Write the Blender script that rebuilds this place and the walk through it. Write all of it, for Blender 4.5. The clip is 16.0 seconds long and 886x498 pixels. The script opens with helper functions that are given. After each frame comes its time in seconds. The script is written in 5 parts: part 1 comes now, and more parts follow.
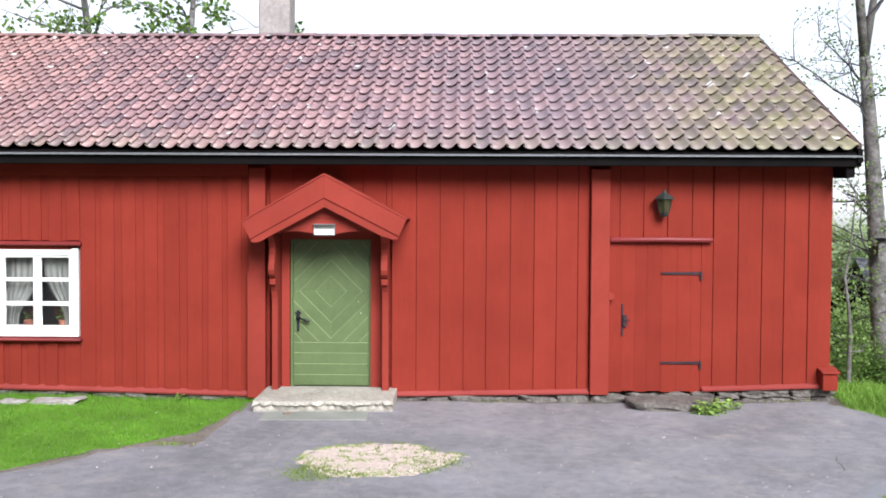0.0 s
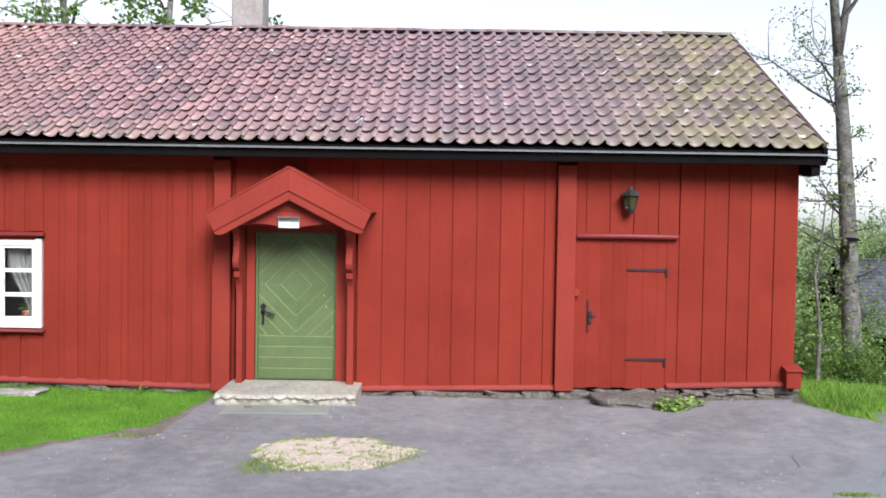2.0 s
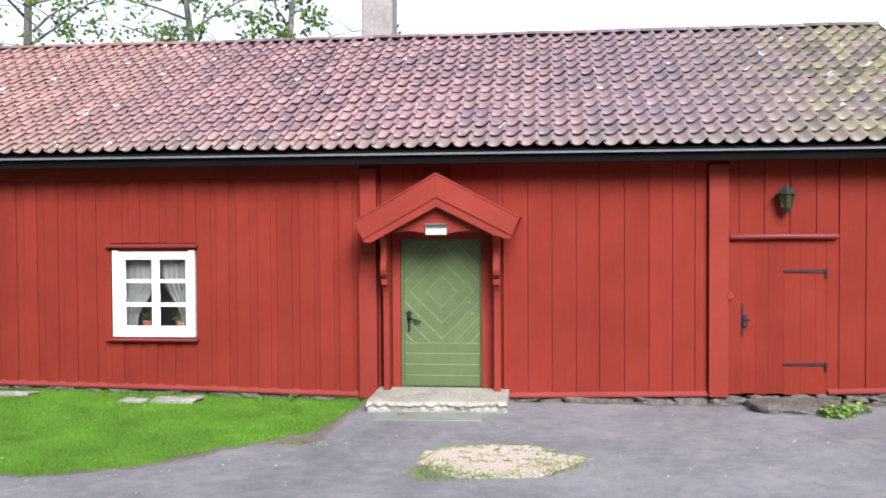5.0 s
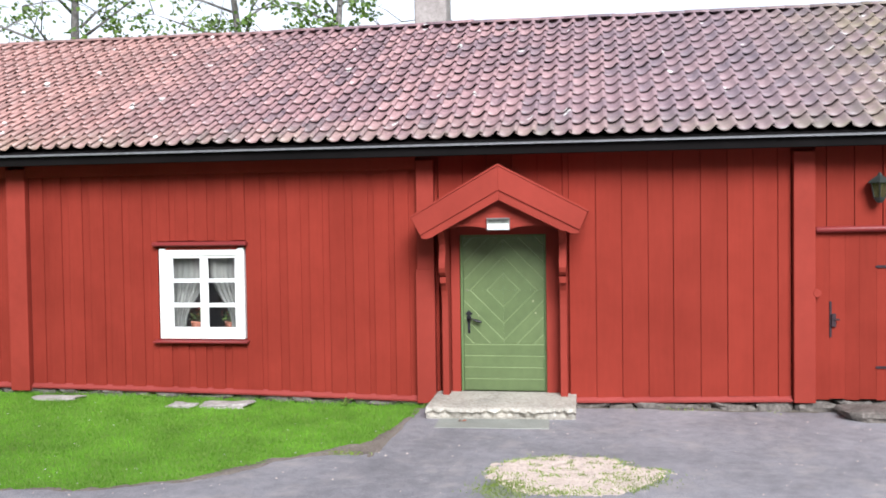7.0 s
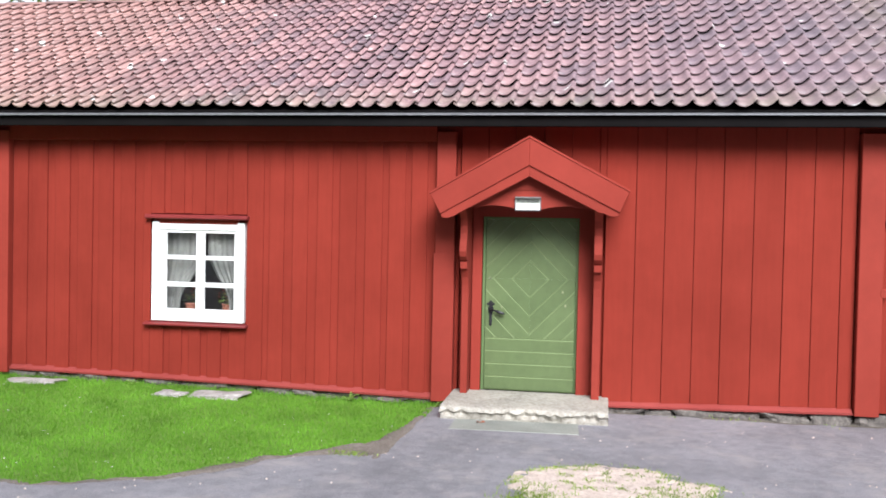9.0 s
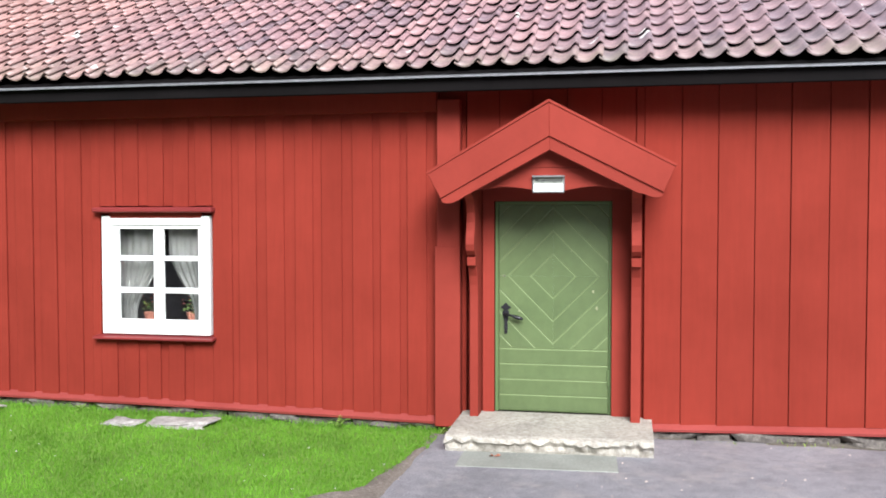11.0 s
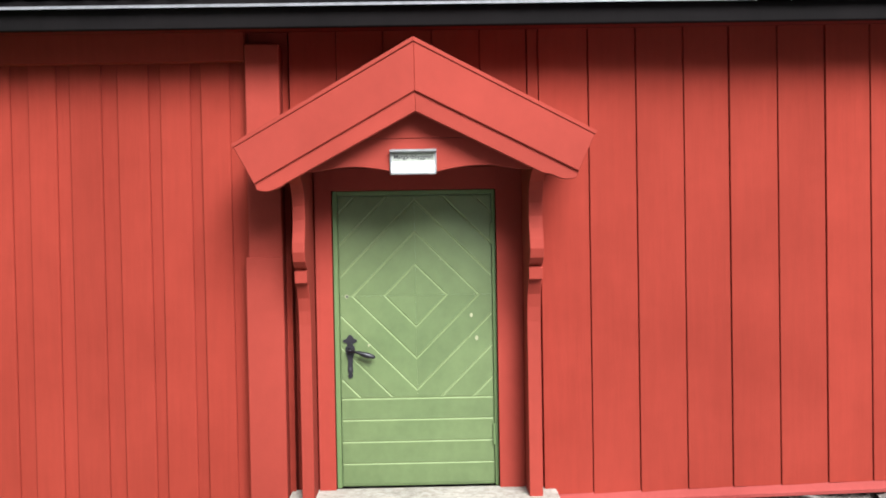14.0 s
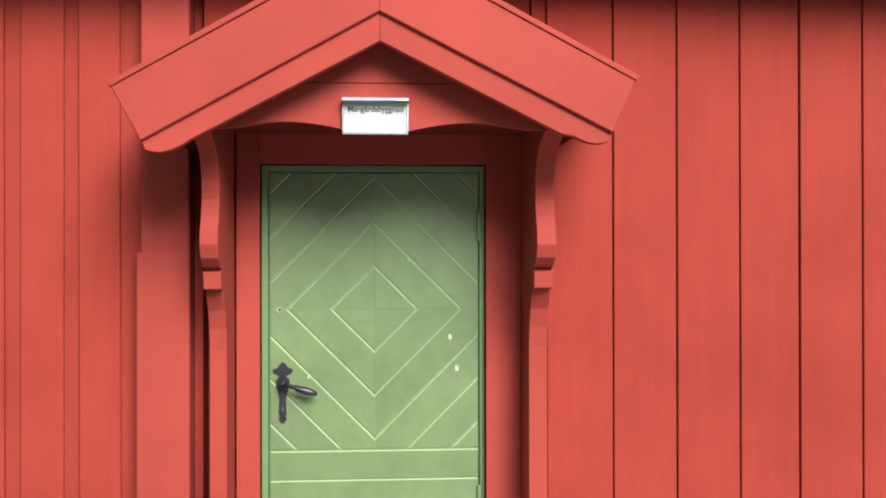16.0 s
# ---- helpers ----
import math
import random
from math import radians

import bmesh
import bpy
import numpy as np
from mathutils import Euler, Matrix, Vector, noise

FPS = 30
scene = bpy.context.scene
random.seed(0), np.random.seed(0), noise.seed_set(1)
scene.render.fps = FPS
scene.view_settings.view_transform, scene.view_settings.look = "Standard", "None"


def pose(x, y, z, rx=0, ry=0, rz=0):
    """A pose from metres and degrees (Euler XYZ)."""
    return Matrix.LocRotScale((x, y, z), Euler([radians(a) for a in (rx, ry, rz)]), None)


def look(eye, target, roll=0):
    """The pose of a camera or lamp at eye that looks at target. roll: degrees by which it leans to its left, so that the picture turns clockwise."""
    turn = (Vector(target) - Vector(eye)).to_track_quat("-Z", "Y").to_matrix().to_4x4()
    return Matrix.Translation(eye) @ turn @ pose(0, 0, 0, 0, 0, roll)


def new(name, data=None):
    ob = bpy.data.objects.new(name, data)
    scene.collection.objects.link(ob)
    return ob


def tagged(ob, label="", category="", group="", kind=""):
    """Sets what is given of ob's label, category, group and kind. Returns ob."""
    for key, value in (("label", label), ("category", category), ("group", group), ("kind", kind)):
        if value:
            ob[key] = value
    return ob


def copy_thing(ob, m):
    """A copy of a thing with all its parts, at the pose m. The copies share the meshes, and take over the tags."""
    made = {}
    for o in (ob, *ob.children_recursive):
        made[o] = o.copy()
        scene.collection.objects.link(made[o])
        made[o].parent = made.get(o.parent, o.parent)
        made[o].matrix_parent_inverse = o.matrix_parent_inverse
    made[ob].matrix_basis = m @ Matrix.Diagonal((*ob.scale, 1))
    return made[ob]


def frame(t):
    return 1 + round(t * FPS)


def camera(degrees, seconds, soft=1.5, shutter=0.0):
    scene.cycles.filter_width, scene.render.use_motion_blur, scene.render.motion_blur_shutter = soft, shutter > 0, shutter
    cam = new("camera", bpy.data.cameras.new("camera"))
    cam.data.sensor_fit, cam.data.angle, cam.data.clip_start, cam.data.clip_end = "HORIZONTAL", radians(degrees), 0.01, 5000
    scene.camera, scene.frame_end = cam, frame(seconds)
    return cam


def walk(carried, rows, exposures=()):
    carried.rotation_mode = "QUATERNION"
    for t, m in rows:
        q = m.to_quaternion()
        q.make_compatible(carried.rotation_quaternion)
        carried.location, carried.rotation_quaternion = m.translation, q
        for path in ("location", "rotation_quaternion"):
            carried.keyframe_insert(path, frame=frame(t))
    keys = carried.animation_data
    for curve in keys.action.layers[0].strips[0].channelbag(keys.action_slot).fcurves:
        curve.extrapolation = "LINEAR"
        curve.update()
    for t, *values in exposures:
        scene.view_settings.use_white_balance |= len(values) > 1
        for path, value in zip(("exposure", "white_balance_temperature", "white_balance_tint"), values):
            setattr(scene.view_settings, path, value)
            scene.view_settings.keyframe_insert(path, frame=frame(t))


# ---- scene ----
cam = camera(51.0, 16.0, 1.8)
PATH = [
    (0, (1.643, -11.884, 2.309), (1.608, -9.886, 2.248), 0.3),
    (0.5, (1.837, -11.886, 2.312), (1.927, -9.889, 2.246), 0.5),
    (1, (1.945, -11.884, 2.307), (2.111, -9.892, 2.237), 0.7),
    (1.5, (1.986, -11.878, 2.286), (2.128, -9.884, 2.216), 0.6),
    (2, (1.944, -11.850, 2.279), (1.931, -9.851, 2.212), 0.9),
    (2.5, (1.605, -11.807, 2.305), (1.487, -9.812, 2.220), 0.7),
    (3, (1.333, -11.806, 2.309), (1.142, -9.817, 2.212), 0.7),
    (3.5, (1.295, -11.819, 2.314), (1.106, -9.829, 2.224), 0.7),
    (4, (1.337, -11.776, 2.307), (1.130, -9.787, 2.240), -0.3),
    (4.2, (1.366, -11.821, 2.283), (1.148, -9.834, 2.230), -0.1),
    (6.3, (1.115, -11.407, 2.242), (0.890, -9.420, 2.182), -1.4),
    (6.5, (1.223, -11.310, 2.266), (0.969, -9.327, 2.196), -1.5),
    (7, (1.023, -11.136, 2.245), (0.712, -9.161, 2.183), -0.8),
    (7.5, (0.930, -10.932, 2.117), (0.614, -8.959, 2.013), -1.2),
    (8, (0.850, -10.679, 2.115), (0.556, -8.702, 2.051), -1.0),
    (8.5, (0.829, -10.411, 2.032), (0.503, -8.439, 1.973), -1.0),
    (9, (0.771, -10.072, 1.953), (0.431, -8.102, 1.903), 1.2),
    (9.2, (0.680, -9.910, 1.899), (0.383, -7.932, 1.877), 1.1),
    (11.3, (0.609, -8.043, 1.933), (0.204, -6.086, 1.858), 0.3),
    (11.5, (0.543, -7.875, 1.922), (0.130, -5.919, 1.861), 2.2),
    (12, (0.409, -7.446, 1.892), (0.049, -5.481, 1.810), 0.3),
    (12.5, (0.315, -7.111, 1.859), (0.067, -5.129, 1.751), -1.5),
    (13, (0.292, -6.696, 1.820), (0.064, -4.711, 1.733), 0.0),
    (13.5, (0.155, -6.299, 1.794), (0.066, -4.302, 1.724), -1.2),
    (14, (0.090, -5.918, 1.796), (0.120, -3.919, 1.759), -1.0),
    (14.5, (0.064, -5.546, 1.802), (0.039, -3.546, 1.841), 0.1),
    (15, (-0.029, -5.152, 1.714), (0.122, -3.158, 1.736), -0.2),
    (15.5, (0.012, -4.753, 1.694), (0.170, -2.760, 1.644), -0.9),
    (16, (0.033, -4.339, 1.656), (0.165, -2.343, 1.664), -0.1),
]
walk(cam, [(t, look(eye, target, roll)) for t, eye, target, roll in PATH],
     [(0.0, 1.2, 6000, 11), (1.0, 1.2, 6000, 11), (2.0, 1.07, 6000, 11), (3.0, 1.08, 6000, 11), (4.0, 1.15, 6000, 11), (6.5, 1.2, 6000, 11), (9.0, 1.25, 6000, 11), (11.5, 1.36, 6050, 10), (13.0, 1.42, 6100, 10), (14.0, 1.62, 6100, 10), (15.0, 1.66, 6050, 10), (16.0, 1.66, 6050, 10)])

# ---- world, sun, light ----
world = bpy.data.worlds.new("overcast_sky")
scene.world = world
world.use_nodes = True
wn, wl = world.node_tree.nodes, world.node_tree.links
sky = wn.new("ShaderNodeTexSky")
sky.sky_type, sky.sun_disc = "NISHITA", False
sky.sun_elevation, sky.sun_rotation = radians(35), radians(162)
sky.air_density, sky.dust_density = 1.0, 0.8
pale = wn.new("ShaderNodeHueSaturation")
pale.inputs["Saturation"].default_value = 0.2
wl.new(sky.outputs[0], pale.inputs["Color"])
wl.new(pale.outputs[0], wn["Background"].inputs["Color"])
wn["Background"].inputs["Strength"].default_value = 0.09
sun = new("sun", bpy.data.lights.new("sun", "SUN"))
sun.data.energy, sun.data.angle, sun.data.color = 3.1, radians(31), (1.0, 0.985, 0.96)
sun.matrix_world = look((5.2, -15.2, 11.2), (0, 0, 0))


# ---- materials ----
def ramp_of(nt, fac, stops):
    r = nt.nodes.new("ShaderNodeValToRGB")
    e = r.color_ramp.elements
    while len(e) < len(stops):
        e.new(0.5)
    for el, (p, c) in zip(e, stops):
        el.position, el.color = p, (*c, 1) if len(c) == 3 else c
    nt.links.new(fac, r.inputs[0])
    return r.outputs[0]


def noise_of(nt, vec, scale, detail=4.0, rough=0.6, stretch=(1, 1, 1)):
    mp = nt.nodes.new("ShaderNodeMapping")
    mp.inputs["Scale"].default_value = stretch
    nt.links.new(vec, mp.inputs["Vector"])
    n = nt.nodes.new("ShaderNodeTexNoise")
    n.inputs["Scale"].default_value, n.inputs["Detail"].default_value, n.inputs["Roughness"].default_value = scale, detail, rough
    nt.links.new(mp.outputs[0], n.inputs["Vector"])
    return n.outputs[0]


def blend(nt, fac, a, b, mode="MIX"):
    m = nt.nodes.new("ShaderNodeMix")
    m.data_type, m.blend_type = "RGBA", mode
    for sock, v in ((m.inputs[0], fac), (m.inputs[6], a), (m.inputs[7], b)):
        if isinstance(v, bpy.types.NodeSocket):
            nt.links.new(v, sock)
        elif isinstance(v, (int, float)):
            sock.default_value = v
        else:
            sock.default_value = (*v, 1)
    return m.outputs[2]


def base_mat(name, rough=0.7, metal=0.0, spec=0.5):
    m = bpy.data.materials.new(name)
    m.use_nodes = True
    nt = m.node_tree
    b = nt.nodes["Principled BSDF"]
    b.inputs["Roughness"].default_value, b.inputs["Metallic"].default_value = rough, metal
    b.inputs["Specular IOR Level"].default_value = spec
    geo = nt.nodes.new("ShaderNodeNewGeometry")
    return m, nt, b, geo.outputs["Position"]


def bump_to(nt, b, height, strength=0.4, dist=0.01):
    bp = nt.nodes.new("ShaderNodeBump")
    bp.inputs["Strength"].default_value, bp.inputs["Distance"].default_value = strength, dist
    nt.links.new(height, bp.inputs["Height"])
    nt.links.new(bp.outputs[0], b.inputs["Normal"])


def random_of(nt, island=False):
    if island:
        return nt.nodes.new("ShaderNodeNewGeometry").outputs["Random Per Island"]
    return nt.nodes.new("ShaderNodeObjectInfo").outputs["Random"]


def paint(name, lo, hi, rough=0.75, grain=(9, 9, 0.7), amount=0.14, vary=0.05, spec=0.3, bump=0.35, island=False):
    """Painted wood: patchy at one scale, grained along z at another, each board a little different."""
    m, nt, b, pos = base_mat(name, rough, 0, spec)
    big = noise_of(nt, pos, 1.3, 5, 0.65)
    fine = noise_of(nt, pos, 14, 6, 0.7, (grain[0] / 4, grain[1] / 4, grain[2] / 4))
    col = ramp_of(nt, big, [(0.3, lo), (0.7, hi)])
    col = blend(nt, amount, col, ramp_of(nt, fine, [(0.3, [c * 0.55 for c in lo]), (0.62, hi)]))
    hsv = nt.nodes.new("ShaderNodeHueSaturation")
    mr = nt.nodes.new("ShaderNodeMapRange")
    mr.inputs["To Min"].default_value, mr.inputs["To Max"].default_value = 1 - vary, 1 + vary
    nt.links.new(random_of(nt, island), mr.inputs["Value"])
    nt.links.new(mr.outputs[0], hsv.inputs["Value"])
    nt.links.new(col, hsv.inputs["Color"])
    nt.links.new(hsv.outputs[0], b.inputs["Base Color"])
    bump_to(nt, b, fine, bump, 0.004)
    return m


def speckled(name, stops, scale, rough=0.9, bump=0.5, dist=0.01, big=(0.6, 0.75, 1.15), spec=0.3, detail=8):
    """Stone, soil, asphalt: fine grain times large blotches."""
    m, nt, b, pos = base_mat(name, rough, 0, spec)
    fine = noise_of(nt, pos, scale, detail, 0.75)
    col = ramp_of(nt, fine, stops)
    patch = noise_of(nt, pos, big[0], 5, 0.6)
    shade = ramp_of(nt, patch, [(0.3, (big[1],) * 3), (0.7, (big[2],) * 3)])
    nt.links.new(blend(nt, 1.0, col, shade, "MULTIPLY"), b.inputs["Base Color"])
    bump_to(nt, b, fine, bump, dist)
    return m


def tile_mat(name, island):
    m, nt, b, pos = base_mat(name, 0.37, 0, 0.5)
    rnd = random_of(nt, island)
    col = ramp_of(nt, rnd, [(0.0, (0.115, 0.078, 0.098)), (0.2, (0.195, 0.113, 0.130)), (0.65, (0.315, 0.162, 0.168)), (1.0, (0.45, 0.25, 0.240))])
    grime = ramp_of(nt, noise_of(nt, pos, 11, 8, 0.75), [(0.36, (0.06, 0.05, 0.062)), (0.64, (0.41, 0.275, 0.272))])
    col = blend(nt, 0.5, col, grime)
    # greyer with age towards the gable, then yellow-green moss there and along the eave
    sep = nt.nodes.new("ShaderNodeSeparateXYZ")
    nt.links.new(pos, sep.inputs[0])

    def ranged(sock, a, c):
        r = nt.nodes.new("ShaderNodeMapRange")
        r.interpolation_type = "SMOOTHSTEP"
        r.inputs["From Min"].default_value, r.inputs["From Max"].default_value = a, c
        nt.links.new(sock, r.inputs["Value"])
        return r.outputs[0]

    def times(p, q):
        k = nt.nodes.new("ShaderNodeMath")
        k.operation = "MULTIPLY"
        for i, v in enumerate((p, q)):
            if isinstance(v, float):
                k.inputs[i].default_value = v
            else:
                nt.links.new(v, k.inputs[i])
        return k.outputs[0]

    grey = times(ranged(sep.outputs[0], -2.0, 4.0), 0.55)
    col = blend(nt, grey, col, (0.198, 0.165, 0.188))
    col = blend(nt, times(ranged(sep.outputs[0], -2.5, -6.5), 0.35), col, (0.40, 0.205, 0.135))
    spots = ramp_of(nt, noise_of(nt, pos, 2.2, 6, 0.7), [(0.35, (0.15,) * 3), (0.6, (1,) * 3)])
    moss = times(times(ranged(sep.outputs[0], 2.8, 5.8), spots), 0.85)
    mossy = ramp_of(nt, rnd, [(0.0, (0.11, 0.10, 0.06)), (0.5, (0.20, 0.185, 0.095)), (1.0, (0.30, 0.27, 0.15))])
    col = blend(nt, moss, col, mossy)
    low = times(times(ranged(sep.outputs[2], 3.6, 3.1), spots), 0.45)
    col = blend(nt, low, col, (0.22, 0.21, 0.13))
    # pale lichen spots
    vor = nt.nodes.new("ShaderNodeTexVoronoi")
    vor.inputs["Scale"].default_value = 1.7
    nt.links.new(pos, vor.inputs["Vector"])
    wob = nt.nodes.new("ShaderNodeMath")
    wob.operation = "MULTIPLY_ADD"
    nt.links.new(noise_of(nt, pos, 25, 3), wob.inputs[0])
    wob.inputs[1].default_value = 0.12
    nt.links.new(vor.outputs["Distance"], wob.inputs[2])
    lichen = ramp_of(nt, wob.outputs[0], [(0.145, (0.9,) * 3), (0.17, (0,) * 3)])
    col = blend(nt, lichen, col, (0.62, 0.60, 0.57))
    nt.links.new(col, b.inputs["Base Color"])
    bump_to(nt, b, noise_of(nt, pos, 60, 5, 0.7), 0.4, 0.004)
    return m


def plain(name, color, rough=0.5, metal=0.0, spec=0.5, wear=0.25, scale=18):
    m, nt, b, pos = base_mat(name, rough, metal, spec)
    n = noise_of(nt, pos, scale, 5, 0.65)
    nt.links.new(ramp_of(nt, n, [(0.3, [c * (1 - wear) for c in color]), (0.7, [min(1, c * (1 + wear)) for c in color])]), b.inputs["Base Color"])
    bump_to(nt, b, n, 0.2, 0.003)
    return m


def leafy(name, lo, hi, trans=0.35):
    m, nt, b, pos = base_mat(name, 0.6, 0, 0.3)
    col = ramp_of(nt, random_of(nt, True), [(0.0, lo), (1.0, hi)])
    patch = ramp_of(nt, noise_of(nt, pos, 1.4, 4), [(0.3, (0.65,) * 3), (0.7, (1.25,) * 3)])
    col = blend(nt, 1.0, col, patch, "MULTIPLY")
    nt.links.new(col, b.inputs["Base Color"])
    tr = nt.nodes.new("ShaderNodeBsdfTranslucent")
    nt.links.new(col, tr.inputs["Color"])
    mix = nt.nodes.new("ShaderNodeMixShader")
    mix.inputs[0].default_value = trans
    nt.links.new(b.outputs[0], mix.inputs[1])
    nt.links.new(tr.outputs[0], mix.inputs[2])
    nt.links.new(mix.outputs[0], nt.nodes["Material Output"].inputs["Surface"])
    return m


RED = paint("falu_red", (0.180, 0.0235, 0.0146), (0.233, 0.0318, 0.0203), 0.85, spec=0.08)
RED_TRIM = paint("red_trim", (0.209, 0.0278, 0.0178), (0.262, 0.0368, 0.0242), 0.75, (3, 3, 2), 0.10, vary=0.05, spec=0.15)
# trim red lightened in colour to imitate sky reflected on the drip boards
DRIP = paint("drip_red_sky_sheen", (0.225, 0.036, 0.029), (0.295, 0.055, 0.046), 0.6, vary=0.05, spec=0.3)
RED_GLOSS = paint("oxide_red_sill", (0.16, 0.022, 0.022), (0.22, 0.030, 0.028), 0.45, vary=0.04)
GREEN = paint("green_door_paint", (0.081, 0.117, 0.044), (0.125, 0.168, 0.067), 0.38, (2.5, 2.5, 2), vary=0.05, spec=0.45, amount=0.24)
GREEN_DARK = paint("green_frame_paint", (0.09, 0.135, 0.052), (0.11, 0.16, 0.062), 0.45, vary=0.03)
# lighter green paints the light caught along the door's groove edges
GREEN_HIGHLIGHT = paint("green_edge_highlight", (0.165, 0.215, 0.095), (0.225, 0.28, 0.135), 0.3, vary=0.05, spec=0.5)
CHIP = plain("bare_wood_chip", (0.30, 0.30, 0.18), 0.7)
WHITE = paint("white_paint", (0.74, 0.73, 0.70), (0.84, 0.83, 0.81), 0.45, vary=0.02, amount=0.1)
TAR = paint("tarred_wood", (0.0035, 0.003, 0.003), (0.008, 0.0065, 0.0065), 0.8, vary=0.2, spec=0.06)
# wall red darkened in colour to deepen the shade under eave and canopy
SHADE_RED = paint("falu_red_shade", (0.10, 0.013, 0.009), (0.14, 0.018, 0.012), 0.85, vary=0.1, spec=0.1)
IRON = plain("black_iron", (0.011, 0.010, 0.013), 0.38, 0.1, 0.5, 0.4)
RUST = plain("dark_rusted_iron", (0.038, 0.022, 0.026), 0.7, 0.0, 0.2, 0.4)
VERGE = paint("weathered_verge_red", (0.045, 0.028, 0.028), (0.085, 0.046, 0.042), 0.8, (2, 2, 2), 0.3)
ZINC = plain("zinc_strip", (0.45, 0.45, 0.47), 0.4, 0.7, 0.5, 0.2)
VERDIGRIS = plain("patinated_copper", (0.045, 0.055, 0.050), 0.5, 0.5, 0.5, 0.4)
PLATE = plain("white_sign_plate", (0.80, 0.80, 0.78), 0.3, 0.0, 0.5, 0.05)
STEEL = plain("steel_sign_frame", (0.42, 0.42, 0.42), 0.3, 0.8, 0.5, 0.15)
HOOD_SHADE = plain("sign_hood_shade", (0.30, 0.315, 0.265), 0.4, 0.0, 0.4, 0.12)
INK = plain("black_ink", (0.03, 0.03, 0.03), 0.6)
TILE, TILE_FAR = tile_mat("clay_pantile", False), tile_mat("clay_pantile_far", True)
STEP = speckled("granite_step", [(0.3, (0.235, 0.205, 0.165)), (0.52, (0.43, 0.395, 0.335)), (0.75, (0.57, 0.54, 0.485))], 26, 0.85, 0.6, 0.014, (3.5, 0.68, 1.1))
FLAG = speckled("grey_green_slab", [(0.3, (0.20, 0.205, 0.18)), (0.7, (0.32, 0.325, 0.285))], 45, 0.8, 0.3, 0.004, (2.0, 0.8, 1.1))
ROCK = speckled("field_stone", [(0.3, (0.055, 0.047, 0.042)), (0.55, (0.17, 0.148, 0.130)), (0.75, (0.33, 0.295, 0.26))], 22, 0.9, 0.7, 0.02, (4.0, 0.6, 1.2))
ROCK_PALE = speckled("flat_pale_stone", [(0.3, (0.19, 0.17, 0.15)), (0.55, (0.37, 0.34, 0.315)), (0.75, (0.52, 0.49, 0.46))], 20, 0.9, 0.6, 0.012, (4.0, 0.7, 1.15))
ASPHALT, nt, b, pos = base_mat("worn_asphalt", 0.8, 0, 0.35)
fine, mid = noise_of(nt, pos, 95, 6, 0.8), noise_of(nt, pos, 7, 8, 0.75)
col = ramp_of(nt, fine, [(0.3, (0.105, 0.102, 0.113)), (0.5, (0.20, 0.193, 0.208)), (0.66, (0.295, 0.283, 0.293)), (0.78, (0.52, 0.49, 0.465))])
col = blend(nt, 1.0, col, ramp_of(nt, mid, [(0.30, (0.84, 0.83, 0.83)), (0.5, (1.07, 1.07, 1.06)), (0.70, (1.32, 1.29, 1.25))]), "MULTIPLY")
col = blend(nt, 1.0, col, ramp_of(nt, noise_of(nt, pos, 0.7, 4, 0.6), [(0.3, (0.75,) * 3), (0.7, (1.2,) * 3)]), "MULTIPLY")
dust = ramp_of(nt, noise_of(nt, pos, 1.9, 10, 0.75), [(0.52, (0,) * 3), (0.68, (0.65,) * 3)])
col = blend(nt, dust, col, (0.34, 0.305, 0.29))
# newer, smoother, bluish paving towards the yard entrance
sep = nt.nodes.new("ShaderNodeSeparateXYZ")
nt.links.new(pos, sep.inputs[0])
side = nt.nodes.new("ShaderNodeMath")
side.operation = "MULTIPLY_ADD"
side.inputs[1].default_value = -0.9
nt.links.new(sep.outputs[1], side.inputs[0])
nt.links.new(sep.outputs[0], side.inputs[2])
wobble = nt.nodes.new("ShaderNodeMath")
wobble.operation = "MULTIPLY_ADD"
wobble.inputs[1].default_value = 0.7
nt.links.new(noise_of(nt, pos, 1.6, 4), wobble.inputs[0])
nt.links.new(side.outputs[0], wobble.inputs[2])
newer = nt.nodes.new("ShaderNodeMapRange")
newer.inputs["From Min"].default_value, newer.inputs["From Max"].default_value, newer.inputs["To Max"].default_value = 8.95, 9.1, 0.6
nt.links.new(wobble.outputs[0], newer.inputs["Value"])
col = blend(nt, newer.outputs[0], col, ramp_of(nt, fine, [(0.3, (0.17, 0.175, 0.195)), (0.7, (0.30, 0.305, 0.33))]))
nt.links.new(col, b.inputs["Base Color"])
bump_to(nt, b, mid, 0.5, 0.012)
SAND = speckled("pale_gravel", [(0.25, (0.30, 0.22, 0.17)), (0.5, (0.60, 0.49, 0.42)), (0.75, (0.74, 0.64, 0.57))], 26, 0.95, 0.8, 0.015, (5, 0.85, 1.05))
SOIL = speckled("damp_soil", [(0.3, (0.085, 0.07, 0.055)), (0.6, (0.17, 0.145, 0.115)), (0.8, (0.26, 0.225, 0.185))], 40, 0.95, 0.6, 0.012, (1.5, 0.7, 1.1))
EDGE = speckled("dusty_edge_soil", [(0.3, (0.09, 0.075, 0.058)), (0.55, (0.19, 0.16, 0.135)), (0.78, (0.38, 0.325, 0.285))], 35, 0.95, 0.5, 0.01, (2.5, 0.75, 1.15))
TURF = speckled("turf", [(0.3, (0.09, 0.16, 0.025)), (0.6, (0.17, 0.29, 0.045)), (0.8, (0.23, 0.35, 0.06))], 30, 0.95, 0.6, 0.02, (0.5, 0.75, 1.15))
MORTAR = speckled("chimney_render", [(0.3, (0.24, 0.21, 0.195)), (0.7, (0.42, 0.38, 0.355))], 14, 0.95, 0.4, 0.01, (2.5, 0.8, 1.1))
